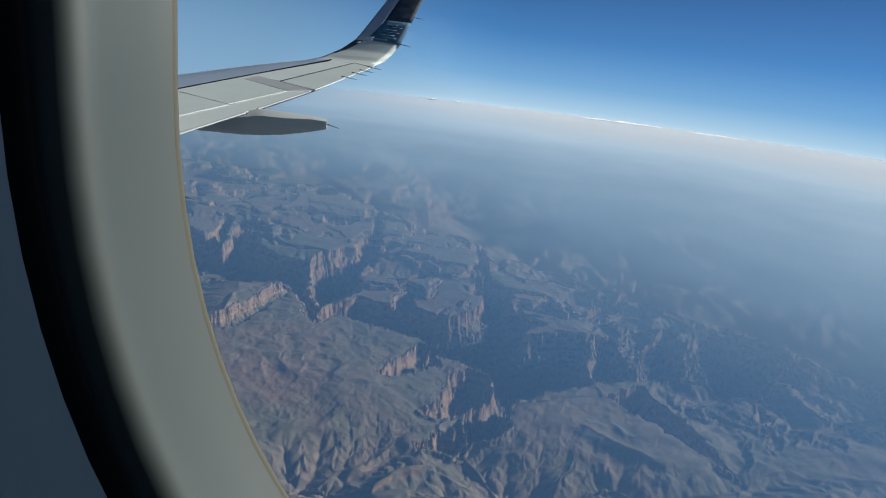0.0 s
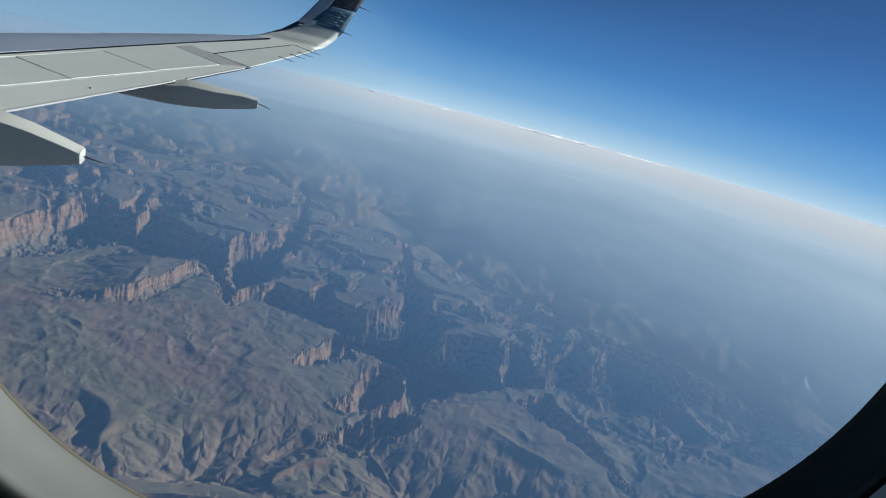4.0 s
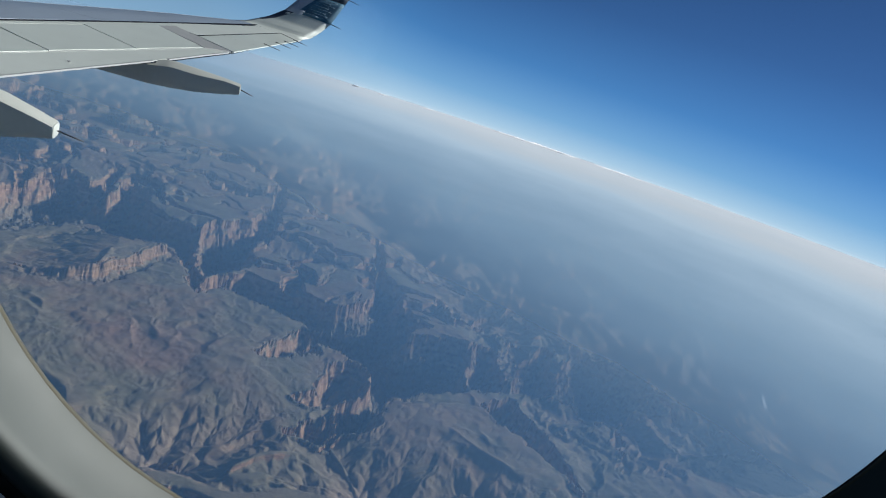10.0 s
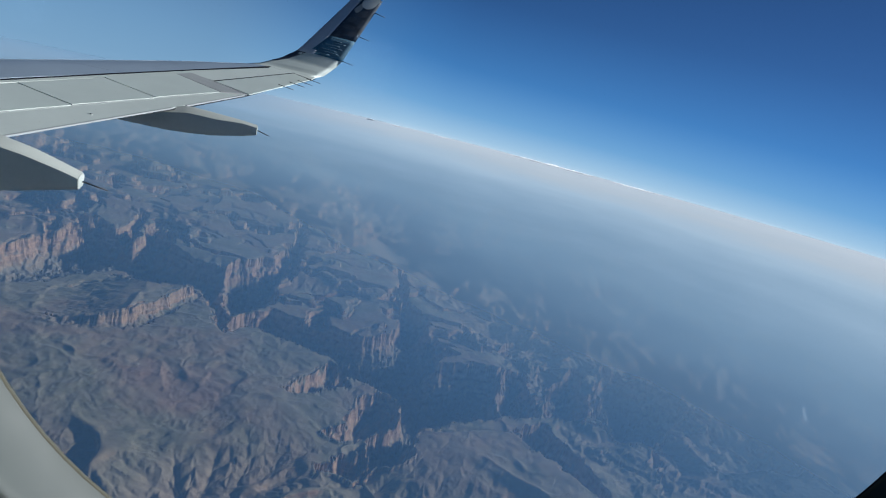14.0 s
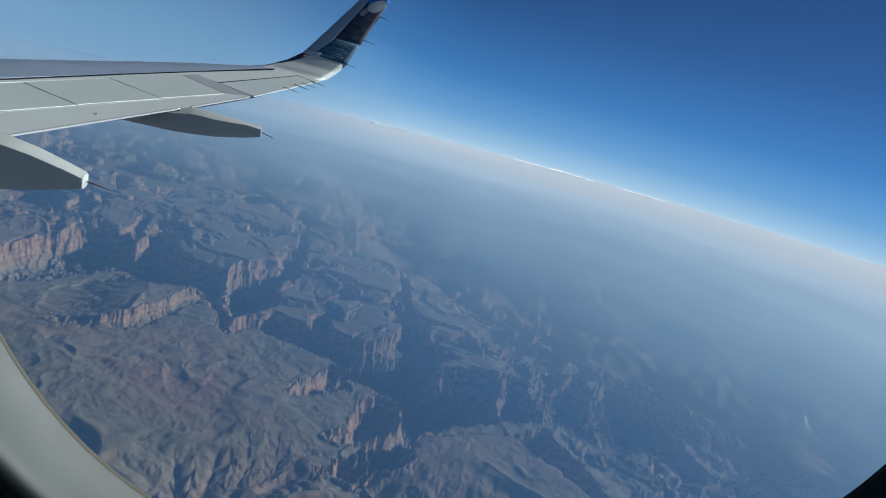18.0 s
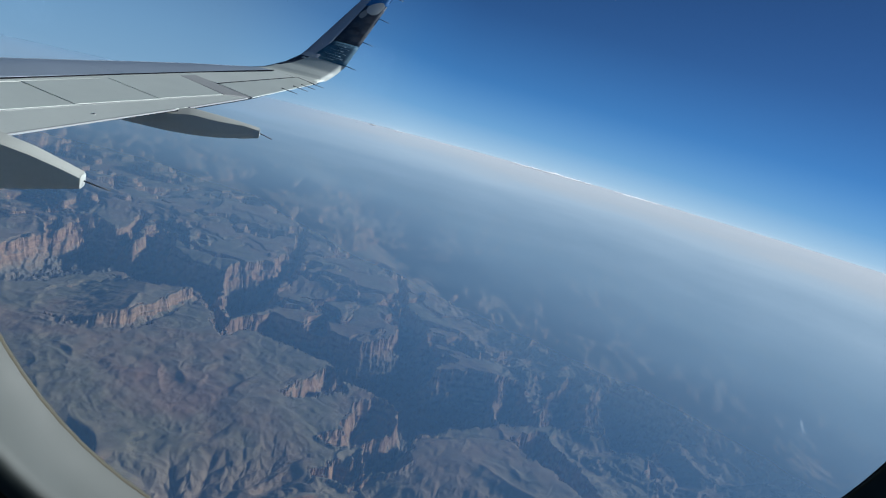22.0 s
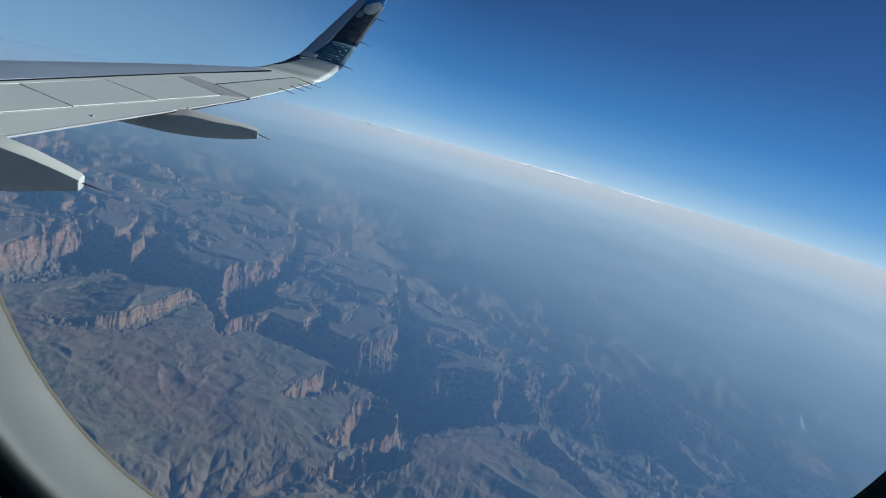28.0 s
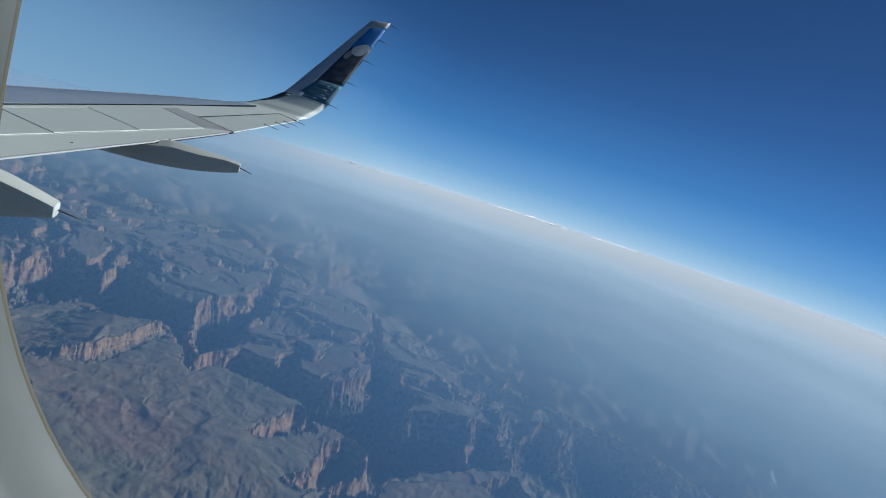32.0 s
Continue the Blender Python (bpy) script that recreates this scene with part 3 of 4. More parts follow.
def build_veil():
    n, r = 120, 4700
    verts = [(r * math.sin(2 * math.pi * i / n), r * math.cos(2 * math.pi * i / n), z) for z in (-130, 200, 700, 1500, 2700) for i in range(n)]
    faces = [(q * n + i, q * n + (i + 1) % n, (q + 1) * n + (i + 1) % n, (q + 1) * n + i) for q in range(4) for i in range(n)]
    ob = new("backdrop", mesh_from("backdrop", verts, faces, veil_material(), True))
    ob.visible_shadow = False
    return tagged(ob, "added glowing ring painted as pale air above the far horizon", "sky", kind="structure")


build_veil()


def build_clouds():
    """Low flat cloud banks along the horizon."""
    mat = cloud_material()
    banks = [(11.2, 16, 4.0), (13.5, 19, 3.6), (17.6, 20, 2.4), (27.2, 185, 6.5), (34.6, 100, 2.8)]
    for az, half, tall in banks:
        cols, rows_n = 72, 4
        verts, faces = [], []
        for i in range(cols + 1):
            u = 2 * i / cols - 1
            q = Vector((u * half / 60.0 + az * 3.1, 0.0, 0.0))
            crest = tall * max(0.05, 0.62 + 0.6 * noise.fractal(q, 0.8, 2.0, 4)) * (1 - u ** 4)
            for w in range(rows_n + 1):
                k = w / rows_n
                belly = 7 * math.sin(math.pi * k) + 5 * noise.noise(q * 2 + Vector((0, k, 3)))
                verts.append((u * half, belly, -3.0 + (crest + 3.0) * k))
        for i in range(cols):
            for w in range(rows_n):
                f0 = i * (rows_n + 1) + w
                faces.append((f0, f0 + 1, f0 + rows_n + 2, f0 + rows_n + 1))
        me = mesh_from("cloud", verts, faces, mat, True)
        a = radians(az)
        ob = new("cloud", me)
        ob.matrix_world = Matrix.Translation((2815 * math.sin(a), 2815 * math.cos(a), 80.0)) @ Matrix.Rotation(-a, 4, 'Z')
        tagged(ob, "thin flat white cloud bank on the hazy horizon", "cloud", "clouds along the horizon")


build_clouds()


# ---- the wing ----
TG = math.tan(radians(7.0))
LE_LINE = ([0.9, 10.25, 10.81, 11.55, 12.52, 13.75, 14.46, 15.05], [-9.3, -3.42, -3.06, -2.55, -1.90, -1.03, -0.44, 0.02])
SLAT_LINE = ([0.9, 4.0, 9.1, 10.83, 12.05, 13.65, 15.07], [-7.1, -5.4, -2.56, -1.66, -1.01, -0.15, 0.62])
TE_LINE = ([0.9, 4.0, 7.05, 9.89, 11.51, 13.16, 14.63, 15.1], [-3.6, -3.35, -1.95, -0.53, 0.21, 0.83, 1.45, 1.62])
HINGE_LINE = ([0.9, 7.73, 9.1, 11.22, 15.0], [-6.1, -2.21, -1.42, -0.21, 1.9])


def line(table, y):
    return float(np.interp(y, *table))


def top(x, y):
    """Height of the wing's upper skin."""
    le, te = line(LE_LINE, y), line(TE_LINE, y)
    c = (x - le) / (te - le)
    drop = 0.045 * (te - le) * max(0.0, (0.34 - c) / 0.34) ** 2
    return -0.35 + TG * (y - 15) - drop


def plate(name, corners, material, n=10, m=5, lift=0.0, thick=0.02):
    """A thin panel bent to the upper skin; corners (x, y): front inboard, front outboard, rear outboard, rear inboard."""
    a, b, c, d = [Vector(p) for p in corners]
    up, low = [], []
    for i in range(n + 1):
        u = i / n
        p, q = a.lerp(b, u), d.lerp(c, u)
        for j in range(m + 1):
            w = p.lerp(q, j / m)
            z = top(w.x, w.y) + lift
            up.append((w.x, w.y, z))
            low.append((w.x, w.y, z - thick))
    k = (n + 1) * (m + 1)
    faces = []
    for i in range(n):
        for j in range(m):
            f0 = i * (m + 1) + j
            quad = (f0, f0 + 1, f0 + m + 2, f0 + m + 1)
            faces += [quad, tuple(v + k for v in reversed(quad))]
    edge = [i * (m + 1) for i in range(n + 1)] + [n * (m + 1) + j for j in range(1, m + 1)]
    edge += [i * (m + 1) + m for i in range(n - 1, -1, -1)] + [j for j in range(m - 1, 0, -1)]
    for e0, e1 in zip(edge, edge[1:] + edge[:1]):
        faces.append((e0, e1, e1 + k, e0 + k))
    return mesh_from(name, up + low, faces, material)


wing = thing("aircraft_wing", "long pale grey airliner wing with upturned painted winglet", "wing")


def wing_box():
    """The body of the wing under its panels."""
    rings = []
    for y in np.linspace(0.9, 15.05, 34):
        le, te = line(LE_LINE, y), line(TE_LINE, y)
        ch = te - le
        ring = []
        for c in (1.0, 0.9, 0.75, 0.6, 0.45, 0.3, 0.2, 0.1, 0.04, 0.01):
            x = le + c * ch
            ring.append((x, y, top(x, y) - 0.014))
        ring.append((le - 0.02, y, top(le, y) - 0.05))
        for c in (0.01, 0.04, 0.12, 0.25, 0.4, 0.6, 0.8, 0.95, 1.0):
            x = le + c * ch
            belly = 0.10 * ch * (1 - c) ** 0.8 * min(1.0, (c / 0.3) ** 0.5) + 0.03
            ring.append((x, y, -0.35 + TG * (y - 15) - 0.045 * ch * max(0.0, (0.34 - c) / 0.34) ** 2 - belly))
        rings.append(ring)
    return loft("wing_box", rings, GAP_DARK)


part("wing_box", wing_box(), wing, "dark inner body seen in the joints")


def strip(line_a, line_b, y0, y1, ga=0.0, gb=0.0):
    return [(line(line_a, y0) + ga, y0), (line(line_a, y1) + ga, y1), (line(line_b, y1) - gb, y1), (line(line_b, y0) - gb, y0)]


# slats along the leading edge
for y0, y1 in ((1.0, 3.9), (3.93, 7.2), (7.215, 11.0), (11.01, 15.03)):
    part("slat", plate("slat", strip(LE_LINE, SLAT_LINE, y0, y1, 0.0, 0.035), SLAT_METAL, 12, 8, 0.004), wing, "bare bluish grey leading-edge slat")
    part("leading_edge", plate("leading_edge", [(line(LE_LINE, y0) + 0.0, y0), (line(LE_LINE, y1) + 0.0, y1), (line(LE_LINE, y1) + 0.07, y1), (line(LE_LINE, y0) + 0.07, y0)], EDGE_METAL, 12, 2, 0.009), wing, "polished metal leading edge")


for y0, y1 in zip(SLAT_LINE[0], SLAT_LINE[0][1:]):
    part("slat_joint", plate("slat_joint", strip(SLAT_LINE, SLAT_LINE, y0, y1 - 0.002, -0.014, -0.014), GAP_DARK, 8, 1, 0.012, 0.012), wing, "dark joint behind the slats")


# spoilers with dark joints that slant across the chord
def slant(y_front, y_rear, dy=0.0):
    return (line(SLAT_LINE, y_front) + 0.16, y_front + dy), (line(HINGE_LINE, y_rear), y_rear + dy)


joints = [(2.6, 2.1), (4.7, 4.15), (6.9, 6.35), (9.08, 8.58), (10.40, 9.86), (11.88, 11.20)]
for (f0, r0), (f1, r1) in zip(joints, joints[1:]):
    fa, ra = slant(f0, r0, 0.022)
    fb, rb = slant(f1, r1, -0.022)
    part("spoiler", plate("spoiler", [fa, fb, rb, ra], PANEL_PAINT, 8, 5, 0.010), wing)
# fixed skin between slats and spoilers
part("front_skin", plate("front_skin", [(line(SLAT_LINE, 1.0) + 0.01, 1.0), (line(SLAT_LINE, 12.36) + 0.01, 12.36), (line(SLAT_LINE, 12.36) + 0.165, 12.36), (line(SLAT_LINE, 1.0) + 0.145, 1.0)], WING_PAINT, 30, 1, 0.0), wing)
part("seal_band", plate("seal_band", [slant(11.90, 11.22)[0], slant(12.28, 11.22)[0], (0.19, 11.50), (-0.20, 11.235)], SEAL_GREY, 4, 5, 0.004), wing, "darker grey sealing strip")
# flap behind the spoilers
part("outboard_flap", plate("outboard_flap", [(line(HINGE_LINE, 4.0) + 0.02, 4.0), (line(HINGE_LINE, 11.18) + 0.02, 11.18), (line(TE_LINE, 11.40), 11.40), (line(TE_LINE, 4.0), 4.0)], WING_PAINT, 16, 4, 0.0, 0.015), wing)
part("inboard_flap", plate("inboard_flap", [(line(HINGE_LINE, 1.0) + 0.02, 1.0), (line(HINGE_LINE, 3.97) + 0.02, 3.97), (line(TE_LINE, 3.97), 3.97), (line(TE_LINE, 1.0), 1.0)], WING_PAINT, 8, 4, 0.0, 0.03), wing)
# outer skin and aileron
part("outer_skin", plate("outer_skin", [(line(SLAT_LINE, 12.3) + 0.01, 12.30), (0.68, 15.03), (1.10, 14.93), (-0.34, 12.02)], WING_PAINT, 10, 3, 0.002), wing)
part("aileron", plate("aileron", [(-0.33, 11.99), (1.115, 14.90), (1.445, 14.57), (0.23, 11.53)], PANEL_PAINT, 10, 4, 0.006, 0.018), wing)
part("tip_skin", plate("tip_skin", [(0.70, 15.04), (0.72, 15.06), (1.60, 15.06), (1.46, 14.63)], WING_PAINT, 3, 5, 0.004), wing)
part("tip_skin", plate("tip_skin", [(0.70, 15.03), (1.12, 14.945), (1.475, 14.61), (1.58, 15.03)], WING_PAINT, 5, 4, 0.003), wing)
for y0, y1 in ((4.0, 9.49), (9.79, 11.35)):
    part("flap_edge", plate("flap_edge", [(line(TE_LINE, y0) - 0.02, y0), (line(TE_LINE, y1) - 0.02, y1), (line(TE_LINE, y1) + 0.006, y1), (line(TE_LINE, y0) + 0.006, y0)], SEAL_GREY, 10, 1, 0.006, 0.020), wing)

# a small fuel mark and a fitting on the flap
part("latch_mark", plate("latch_mark", [(-1.49, 8.36), (-1.475, 8.385), (-1.455, 8.36), (-1.465, 8.345)], SEAL_GREY, 1, 1, 0.012), wing, "small dark fitting")

# joints round the aileron
part("aileron_joint", plate("aileron_joint", [(-0.355, 12.015), (1.104, 14.937), (1.117, 14.929), (-0.338, 12.004)], GAP_DARK, 12, 1, 0.009, 0.012), wing)
part("aileron_joint", plate("aileron_joint", [(1.110, 14.934), (1.124, 14.946), (1.470, 14.596), (1.456, 14.584)], GAP_DARK, 3, 4, 0.009, 0.012), wing)
part("spoiler_joint", plate("spoiler_joint", [(line(HINGE_LINE, 1.2) - 0.004, 1.2), (line(HINGE_LINE, 11.18) - 0.004, 11.18), (line(HINGE_LINE, 11.18) + 0.022, 11.18), (line(HINGE_LINE, 1.2) + 0.022, 1.2)], SEAL_GREY, 30, 1, 0.003, 0.012), wing)

# ---- winglet ----
WL_SECTIONS = [((0.02, 15.05, -0.42), (1.61, 15.05, -0.346)), ((0.42, 15.34, -0.31), (1.80, 15.38, -0.28)), ((0.84, 15.54, -0.10), (2.00, 15.56, -0.10)),
               ((1.18, 15.64, 0.16), (2.18, 15.64, 0.13)), ((1.70, 15.82, 0.89), (2.55, 15.84, 0.95)), ((2.22, 16.01, 1.62), (2.92, 16.05, 1.78)), ((2.72, 16.17, 2.33), (3.19, 16.21, 2.42))]


def winglet_at(s, c, off=0.0):
    """Point of the winglet's inner face: s along the sections, c from front to rear edge; off: towards the cabin."""
    i = min(int(s), len(WL_SECTIONS) - 2)
    u = s - i
    le = Vector(WL_SECTIONS[i][0]).lerp(Vector(WL_SECTIONS[i + 1][0]), u)
    te = Vector(WL_SECTIONS[i][1]).lerp(Vector(WL_SECTIONS[i + 1][1]), u)
    chord = te - le
    up = Vector(WL_SECTIONS[i + 1][0]) - Vector(WL_SECTIONS[i][0])
    nrm = chord.cross(up).normalized()
    if nrm.y > 0 and nrm.z < 0.2 or (nrm.z < 0 and i < 2):
        nrm = -nrm
    bulge = 0.045 * chord.length * 4 * c * (1 - c) if s > 1 else 0.0
    return le + chord * c + nrm * (bulge * 0.5 + off), nrm


def winglet_body():
    rings = []
    for s in np.linspace(0, 6, 31):
        ring = [winglet_at(s, c)[0] for c in (0, 0.05, 0.15, 0.3, 0.5, 0.7, 0.85, 1.0)]
        for c in (0.95, 0.8, 0.6, 0.4, 0.2, 0.08):
            p, nrm = winglet_at(s, c)
            ring.append(p - nrm * (0.02 + 0.10 * c * (1 - c) * 1.2))
        rings.append(ring)
    return loft("winglet", rings, WING_PAINT)


winglet = part("winglet", winglet_body(), wing, "upswept winglet with a painted scene on its inner face")


def decal(name, s0, s1, c0, c1, material, off=0.006, n=8, m=8, label=""):
    """A thin painted field on the winglet's inner face; c0, c1 may be pairs for the lower and upper end."""
    lo0, hi0 = c0 if isinstance(c0, tuple) else (c0, c0)
    lo1, hi1 = c1 if isinstance(c1, tuple) else (c1, c1)
    verts, faces = [], []
    for k in range(2):
        for i in range(n + 1):
            u = i / n
            for j in range(m + 1):
                a, b = lo0 + (hi0 - lo0) * u, lo1 + (hi1 - lo1) * u
                verts.append(winglet_at(s0 + (s1 - s0) * u, a + (b - a) * j / m, off - 0.004 * k)[0])
    q = (n + 1) * (m + 1)
    for i in range(n):
        for j in range(m):
            f0 = i * (m + 1) + j
            faces += [(f0, f0 + 1, f0 + m + 2, f0 + m + 1), (f0 + q, f0 + m + 1 + q, f0 + m + 2 + q, f0 + 1 + q)]
    edge = [i * (m + 1) for i in range(n + 1)] + [n * (m + 1) + j for j in range(1, m + 1)]
    edge += [i * (m + 1) + m for i in range(n - 1, -1, -1)] + [j for j in range(m - 1, 0, -1)]
    for e0, e1 in zip(edge, edge[1:] + edge[:1]):
        faces.append((e0, e1, e1 + q, e0 + q))
    return part(name, mesh_from(name, verts, faces, material, True), winglet, label)


decal("leading_strip", 2.9, 5.98, (0.0, 0.0), (0.36, 0.30), WINGLET_GREY, 0.006, 12, 4, "plain blue-grey leading edge")
decal("light_lens", 1.55, 2.93, (0.0, 0.0), (0.07, 0.20), LENS_DARK, 0.006, 8, 4, "dark glossy light housing")
decal("lens_fitting", 2.66, 2.80, 0.10, 0.17, PANEL_PAINT, 0.012, 2, 2)
decal("water_field", 2.98, 3.62, (0.20, 0.34), 1.0, LIVERY_TEAL, 0.007, 5, 6, "teal painted water")
for i, (s, c) in enumerate(((3.06, 0.36), (3.13, 0.50), (3.20, 0.38), (3.28, 0.55), (3.35, 0.40), (3.43, 0.58), (3.49, 0.42), (3.56, 0.50))):
    decal("foam_stripe", s, s + 0.020, c - 0.05, min(0.84, c + 0.30 + 0.04 * (i % 3)), LIVERY_FOAM, 0.0085, 1, 5)
decal("dark_field", 3.62, 4.88, 0.33, 1.0, LIVERY_DARK, 0.007, 8, 6, "dark painted field")
decal("blue_field", 4.88, 5.72, 0.30, 1.0, LIVERY_BLUE, 0.007, 6, 5, "deep blue painted tip")
decal("tip_cap", 5.74, 5.98, 0.12, 1.0, SEAL_GREY, 0.009, 3, 5, "pale grey tip cap")


def blob(name, s, c, rs, rc, material, off):
    """A rounded plain patch on the painted face."""
    def ring(q, lift):
        return [winglet_at(s + q * rs * math.sin(a) * (1 + 0.10 * math.sin(3 * a + 5 * s)), c + q * rc * math.cos(a) * (1 + 0.08 * math.sin(5 * a + 9 * s)), lift)[0] for a in np.linspace(0, 2 * math.pi, 29)[:-1]]

    rings = [ring(1.0, off - 0.004)] + [ring(q, off) for q in (1.0, 0.75, 0.5, 0.25, 0.03)]
    return part(name, loft(name, rings, material, False), winglet, "plain pale patch" if material == LIVERY_PALE else "")




blob("pale_patch", 4.80, 0.68, 0.20, 0.25, LIVERY_PALE, 0.0105)
blob("pale_patch", 4.60, 0.47, 0.16, 0.10, LIVERY_GREY, 0.0095)
for s_, c_, rs_, rc_ in ((4.42, 0.70, 0.10, 0.20), (4.22, 0.52, 0.09, 0.12), (4.12, 0.84, 0.14, 0.08), (3.98, 0.60, 0.06, 0.18), (3.80, 0.78, 0.07, 0.14)):
    blob("grey_patch", s_, c_, rs_, rc_, LIVERY_MID, 0.0085)


def rod(name, a, b, r0, r1, parent, material=ROD_DARK):
    a, b = Vector(a), Vector(b)
    q = (b - a).to_track_quat('Z', 'Y')
    rings = [[p + q @ Vector((r * math.cos(t), r * math.sin(t), 0)) for t in np.linspace(0, 2 * math.pi, 9)[:-1]] for p, r in ((a, r0), (a.lerp(b, 0.5), (r0 + r1) / 2), (b, r1))]
    return part(name, loft(name, rings, material), parent)


for y in (13.05, 13.62, 14.05, 14.55):
    x = line(TE_LINE, y)
    rod("static_wick", (x - 0.05, y, top(x - 0.05, y) + 0.014), (x + 0.25, y - 0.02, top(x, y) - 0.02), 0.009, 0.005, wing)
for s in (3.02, 3.78, 4.52, 5.27, 5.93):
    p = winglet_at(s, 0.98)[0]
    rod("static_wick", p, p + Vector((0.26, -0.01, -0.035)), 0.009, 0.005, winglet)


# ---- flap track fairings ----
def fairing(y0, stations, tail, shoulder):
    """stations: x, top, bottom, half width; shoulder: how far the inboard edge is rolled off."""
    rings = []
    for x, zt, zb, hwid in stations:
        b = min(0.022, 0.3 * hwid)
        keel = 0.72 * hwid
        ring = [(hwid - b, zt), (hwid, zt - b), (hwid, zt - 0.45 * (zt - zb)), (0.94 * hwid, zb + 0.22 * (zt - zb)), (keel, zb + b), (keel - b, zb)]
        # the inboard shoulder is rolled off, less so towards the tail
        soft = shoulder * hwid * min(1.0, max(0.0, (stations[-1][0] - x) / 0.45)) + b * (x > stations[-1][0] - 0.01)
        roll = [(keel - b, zb), (keel, zb + b), (0.94 * hwid, zb + 0.22 * (zt - zb)), (hwid, zt - 0.45 * (zt - zb)), (hwid, zt - max(soft, b)), (hwid - max(b, 2.0 * soft), zt)]
        ring = [(x, y0 + w, z) for w, z in ring] + [(x, y0 - w, z) for w, z in roll]
        rings.append(ring)
    me = loft("flap_track_fairing", rings, FAIRING_PAINT)
    me.set_sharp_from_angle(angle=radians(38))
    body = part("flap_track_fairing", me, wing, "pale canoe-shaped flap track fairing")
    x, zt, zb, hwid = stations[-1]
    cap = []
    for dx, k in ((-0.002, 0.985), (0.008, 0.97), (0.014, 0.88)):
        zc, hh = (zt + zb) / 2, (zt - zb) / 2 * k
        cap.append([(x + dx, y0 + hwid * k * math.copysign(abs(math.cos(a)) ** 0.5, math.cos(a)), zc + hh * math.copysign(abs(math.sin(a)) ** 0.5, math.sin(a))) for a in np.linspace(0, 2 * math.pi, 25)[:-1]])
    part("tail_cap", loft("tail_cap", cap, FAIRING_PAINT), body)
    rod("drain_rod", (x + 0.02, y0, (zt + zb) / 2), (x + 0.02 + tail, y0, (zt + zb) / 2 - 0.045), 0.008, 0.005, body)
    part("access_door", loft("access_door", [[(x - 0.30 + dx, y0 - hwid - w, (zt + zb) / 2 + dz) for dx, dz in ((0, -0.05), (0.18, -0.045), (0.18, 0.045), (0, 0.05))] for w in (-0.002, 0.0035)], FAIRING_PAINT, False), body)
    return body


fairing(9.62, [(-2.3, -1.17, -1.22, 0.03), (-1.95, -1.11, -1.28, 0.10), (-1.34, -1.06, -1.325, 0.14), (-0.78, -1.03, -1.335, 0.15), (-0.60, -0.995, -1.325, 0.15), (-0.50, -0.985, -1.32, 0.15), (-0.2, -0.998, -1.29, 0.14), (0.16, -1.02, -1.225, 0.115), (0.36, -1.04, -1.175, 0.10)], 0.17, 0.42)
fairing(6.60, [(-4.6, -1.62, -1.68, 0.04), (-4.0, -1.48, -1.78, 0.14), (-3.2, -1.40, -1.84, 0.18), (-2.4, -1.34, -1.80, 0.18), (-1.90, -1.27, -1.74, 0.17), (-1.6, -1.34, -1.69, 0.155), (-1.35, -1.42, -1.64, 0.13), (-1.19, -1.475, -1.61, 0.115)], 0.22, 0.18)

# ---- the cabin ----
CX, CZ, HW, HH, RAD = 0.0930, 0.06, 0.1374, 0.181, 0.1025


def outline(grow, y, n=26):
    """The window's rounded outline, grown by some metres, at depth y."""
    hw_, hh_, r = HW + grow, HH + grow, RAD + grow
    pts = []
    for qx, qz, a0 in ((1, 1, 0), (-1, 1, 90), (-1, -1, 180), (1, -1, 270)):
        for i in range(n + 1):
            a = radians(a0 + 90 * i / n)
            pts.append((CX + qx * (hw_ - r) + r * math.cos(a), y, CZ + qz * (hh_ - r) + r * math.sin(a)))
    return pts


def ring_mesh(name, steps, material):
    """A skin from outline to outline: (grow, y)."""
    return loft(name, [outline(g, y) for g, y in steps], material, True, False)


wall = thing("wall_starboard", "moulded grey cabin sidewall panel around a window", "wall", kind="structure")


def sidewall(cx):
    """One wall panel, a window pitch wide, with the opening through it."""
    inner = outline(0.0105, 0.1170)
    outer = []
    for x, y, z in inner:
        dx, dz = x - CX, z - CZ
        k = min(0.267 / max(abs(dx), 1e-6), 0.85 / max(abs(dz), 1e-6))
        outer.append((CX + dx * k, 0.1170, CZ + dz * k))
    back_in = outline(0.090, 0.15)
    back_out = [(x, 0.15, z) for x, y, z in outer]
    return loft("sidewall_panel", [[(x + cx, y, z) for x, y, z in ring] for ring in (back_in, inner, outer, back_out)], WALL_PLASTIC, False, False)


part("sidewall_panel", sidewall(0.0), wall)
def slab(name, x0, x1, y0, y1, z0, z1, material):
    v = [(x, y, z) for x in (x0, x1) for y in (y0, y1) for z in (z0, z1)]
    return mesh_from(name, v, [(0, 1, 3, 2), (4, 6, 7, 5), (0, 4, 5, 1), (2, 3, 7, 6), (0, 2, 6, 4), (1, 5, 7, 3)], material)


part("sidewall_panel", slab("sidewall_panel", CX - 1.878, CX - 0.270, 0.117, 0.15, CZ - 0.85, CZ + 0.85, WALL_PLASTIC), wall)
part("sidewall_panel", slab("sidewall_panel", CX + 0.270, CX + 1.878, 0.117, 0.15, CZ - 0.85, CZ + 0.85, WALL_PLASTIC), wall)
window = thing("window_1", "oval cabin window with darkened moulded reveal and clear panes", "window", kind="structure")
part("reveal", ring_mesh("reveal", [(0.0085, 0.124), (0.0085, 0.1176), (0.0075, 0.1171), (0.0060, 0.1171), (0.0050, 0.1176), (0.0043, 0.1188), (0.0038, 0.1205), (0.0032, 0.1228), (0.0025, 0.1252), (0.0016, 0.1278), (0.0007, 0.1298), (0.0, 0.131)], REVEAL_PLASTIC), window, "moulded plastic reveal, darkened for shade")
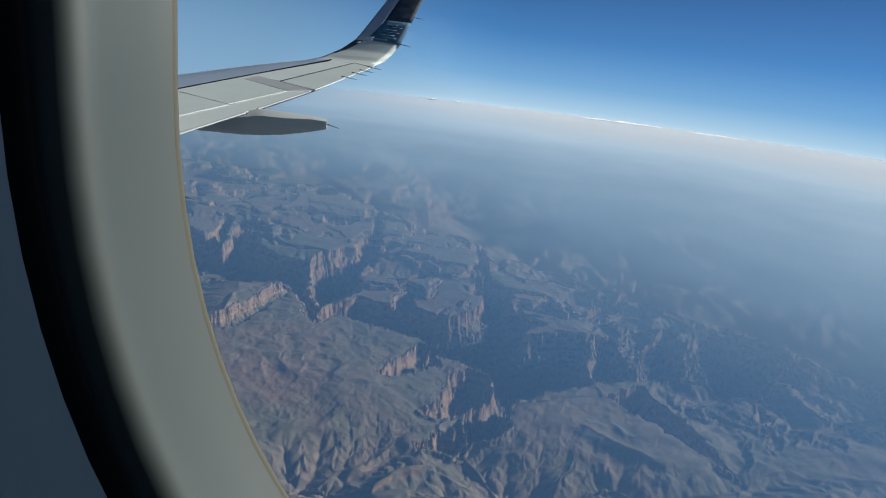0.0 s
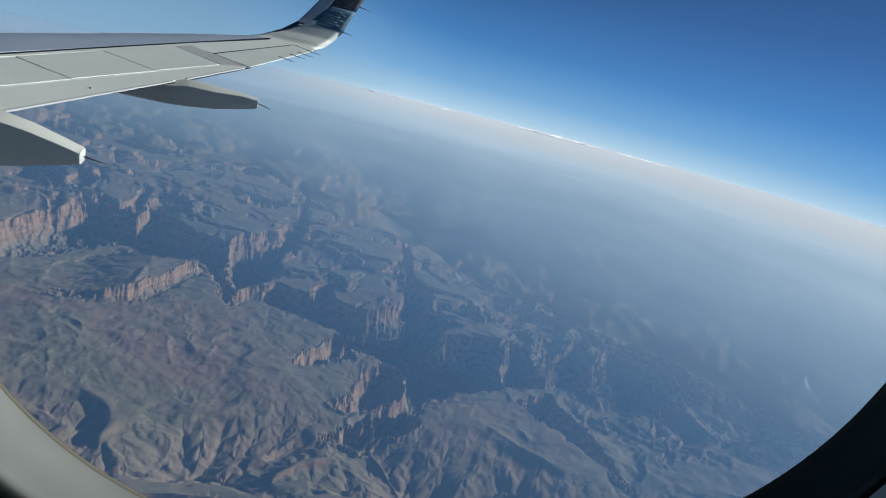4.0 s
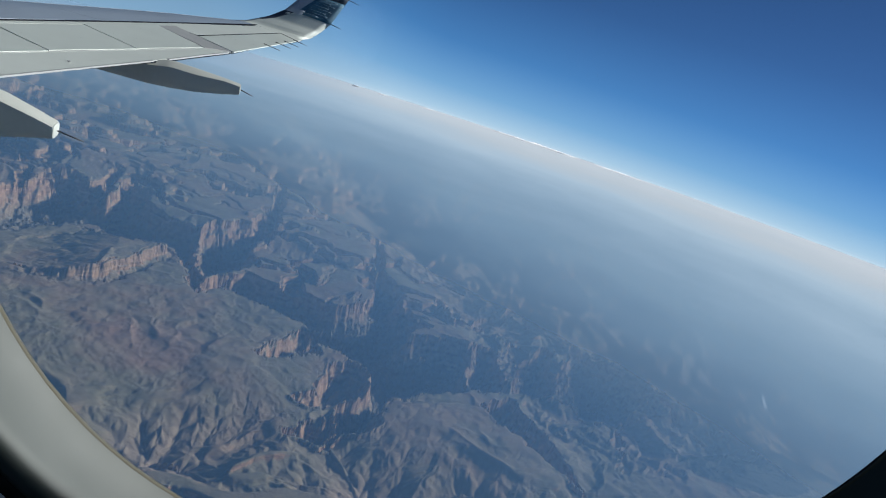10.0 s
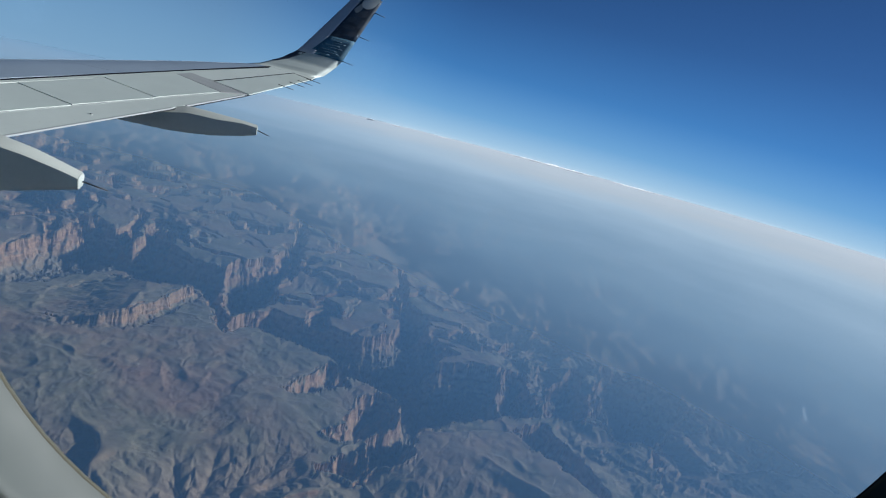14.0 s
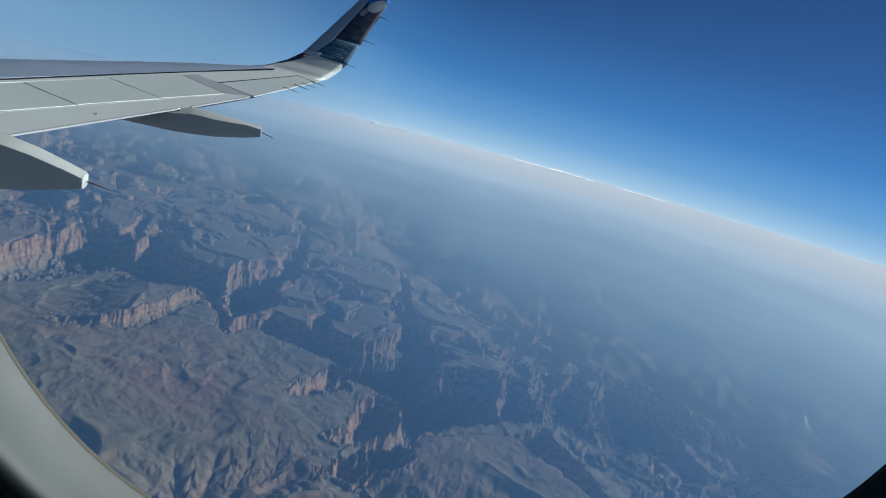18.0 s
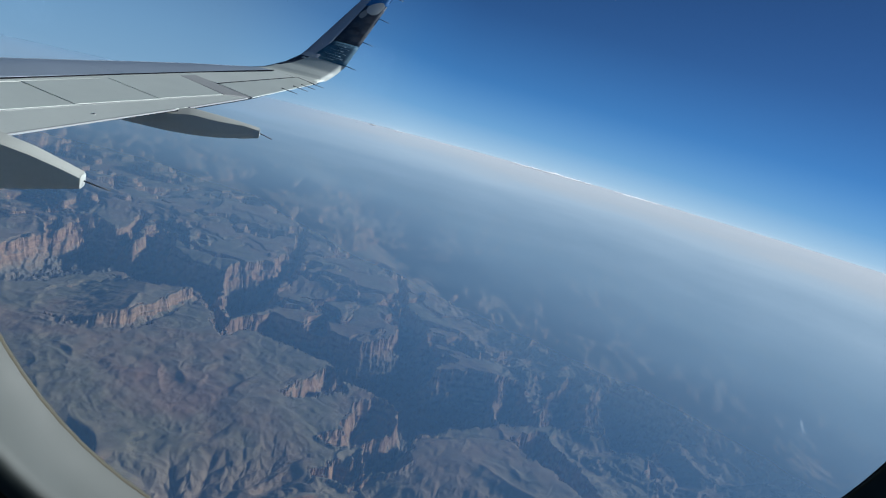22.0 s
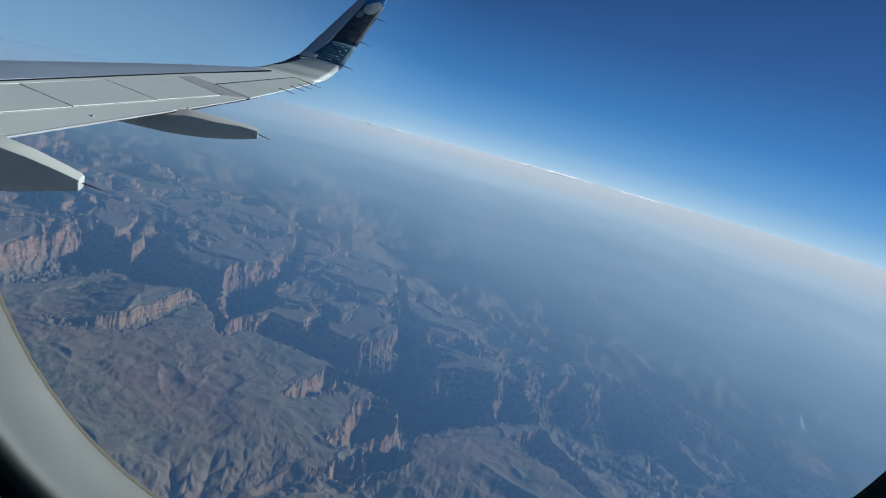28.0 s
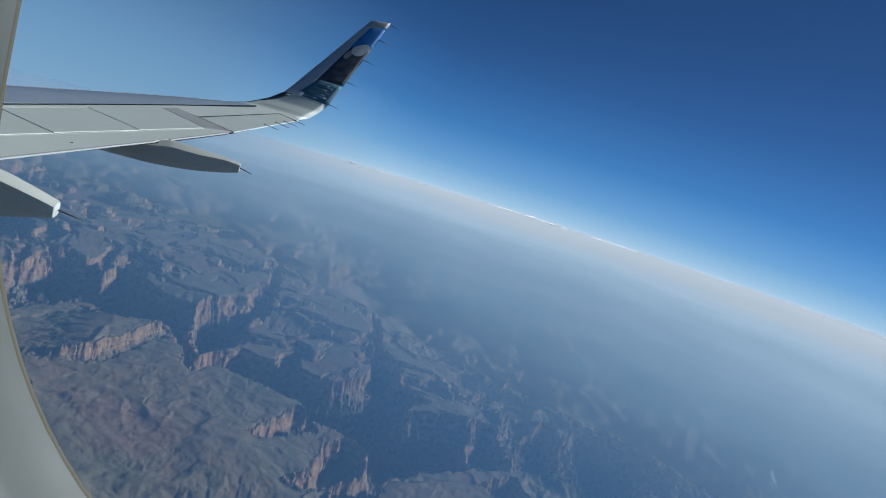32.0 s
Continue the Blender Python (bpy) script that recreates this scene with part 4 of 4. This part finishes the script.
part("sealant_line", ring_mesh("sealant_line", [(0.0004, 0.1308), (-0.0003, 0.1311), (-0.0003, 0.1318), (0.003, 0.1335)], SEALANT), window, "yellowed sealant line")
part("gasket", ring_mesh("gasket", [(0.003, 0.1330), (0.0015, 0.1335), (0.006, 0.1350), (0.030, 0.141), (0.060, 0.1475), (0.088, 0.1495)], GASKET), window, "black rubber gasket")
part("groove", ring_mesh("groove", [(0.0106, 0.1174), (0.0101, 0.1200), (0.0088, 0.1200), (0.0083, 0.1182)], GASKET), window)
pane = part("outer_pane", loft("outer_pane", [outline(0.062, 0.1485), outline(0.062, 0.1525)], pane_material(), False), window, "clear acrylic pane")
pane.visible_shadow = False

# the aircraft's side outside the window, four fields of skin round the opening
# out of view; added to keep skylight off the fairings' inboard sides
fuselage = thing("fuselage", "white airliner fuselage side around the window", "fuselage", kind="structure")
for fx0, fx1, fz0, fz1 in ((CX - 14.0, CX - 0.245, -1.6, 1.9), (CX + 0.245, CX + 14.0, -1.6, 1.9), (CX - 0.245, CX + 0.245, CZ + 0.285, 1.9), (CX - 0.245, CX + 0.245, -1.6, CZ - 0.285)):
    part("skin_panel", slab("skin_panel", fx0, fx1, 0.1535, 0.1575, fz0, fz1, PANEL_PAINT), fuselage)

X0, X1 = CX - 1.878, CX + 1.878
ceiling = new("ceiling", slab("ceiling", X0, X1, -3.3, 0.15, 0.912, 0.95, WALL_PLASTIC))
floor = new("floor", slab("floor", X0, X1, -3.3, 0.15, -0.83, -0.792, WALL_PLASTIC))
w_fore = new("wall_fore", slab("wall_fore", X0 - 0.04, X0, -3.3, 0.15, -0.83, 0.95, WALL_PLASTIC))
w_aft = new("wall_aft", slab("wall_aft", X1, X1 + 0.04, -3.3, 0.15, -0.83, 0.95, WALL_PLASTIC))
w_port = new("wall_port")
for i in range(-3, 4):
    me = sidewall(i * 0.536)
    me.transform(Matrix.Translation((0, -3.2, 0)) @ Matrix.Diagonal((1, -1, 1, 1)))
    part("sidewall_panel", me, w_port)
for ob, lab in ((ceiling, "plain grey cabin ceiling"), (floor, "plain grey cabin floor"), (w_port, "plain grey far cabin wall"), (w_fore, "plain grey forward bulkhead"), (w_aft, "plain grey aft bulkhead")):
    ob.matrix_world = AIR
    tagged(ob, lab, "ceiling" if "ceiling" in lab else "floor" if "floor" in lab else "wall", kind="structure")
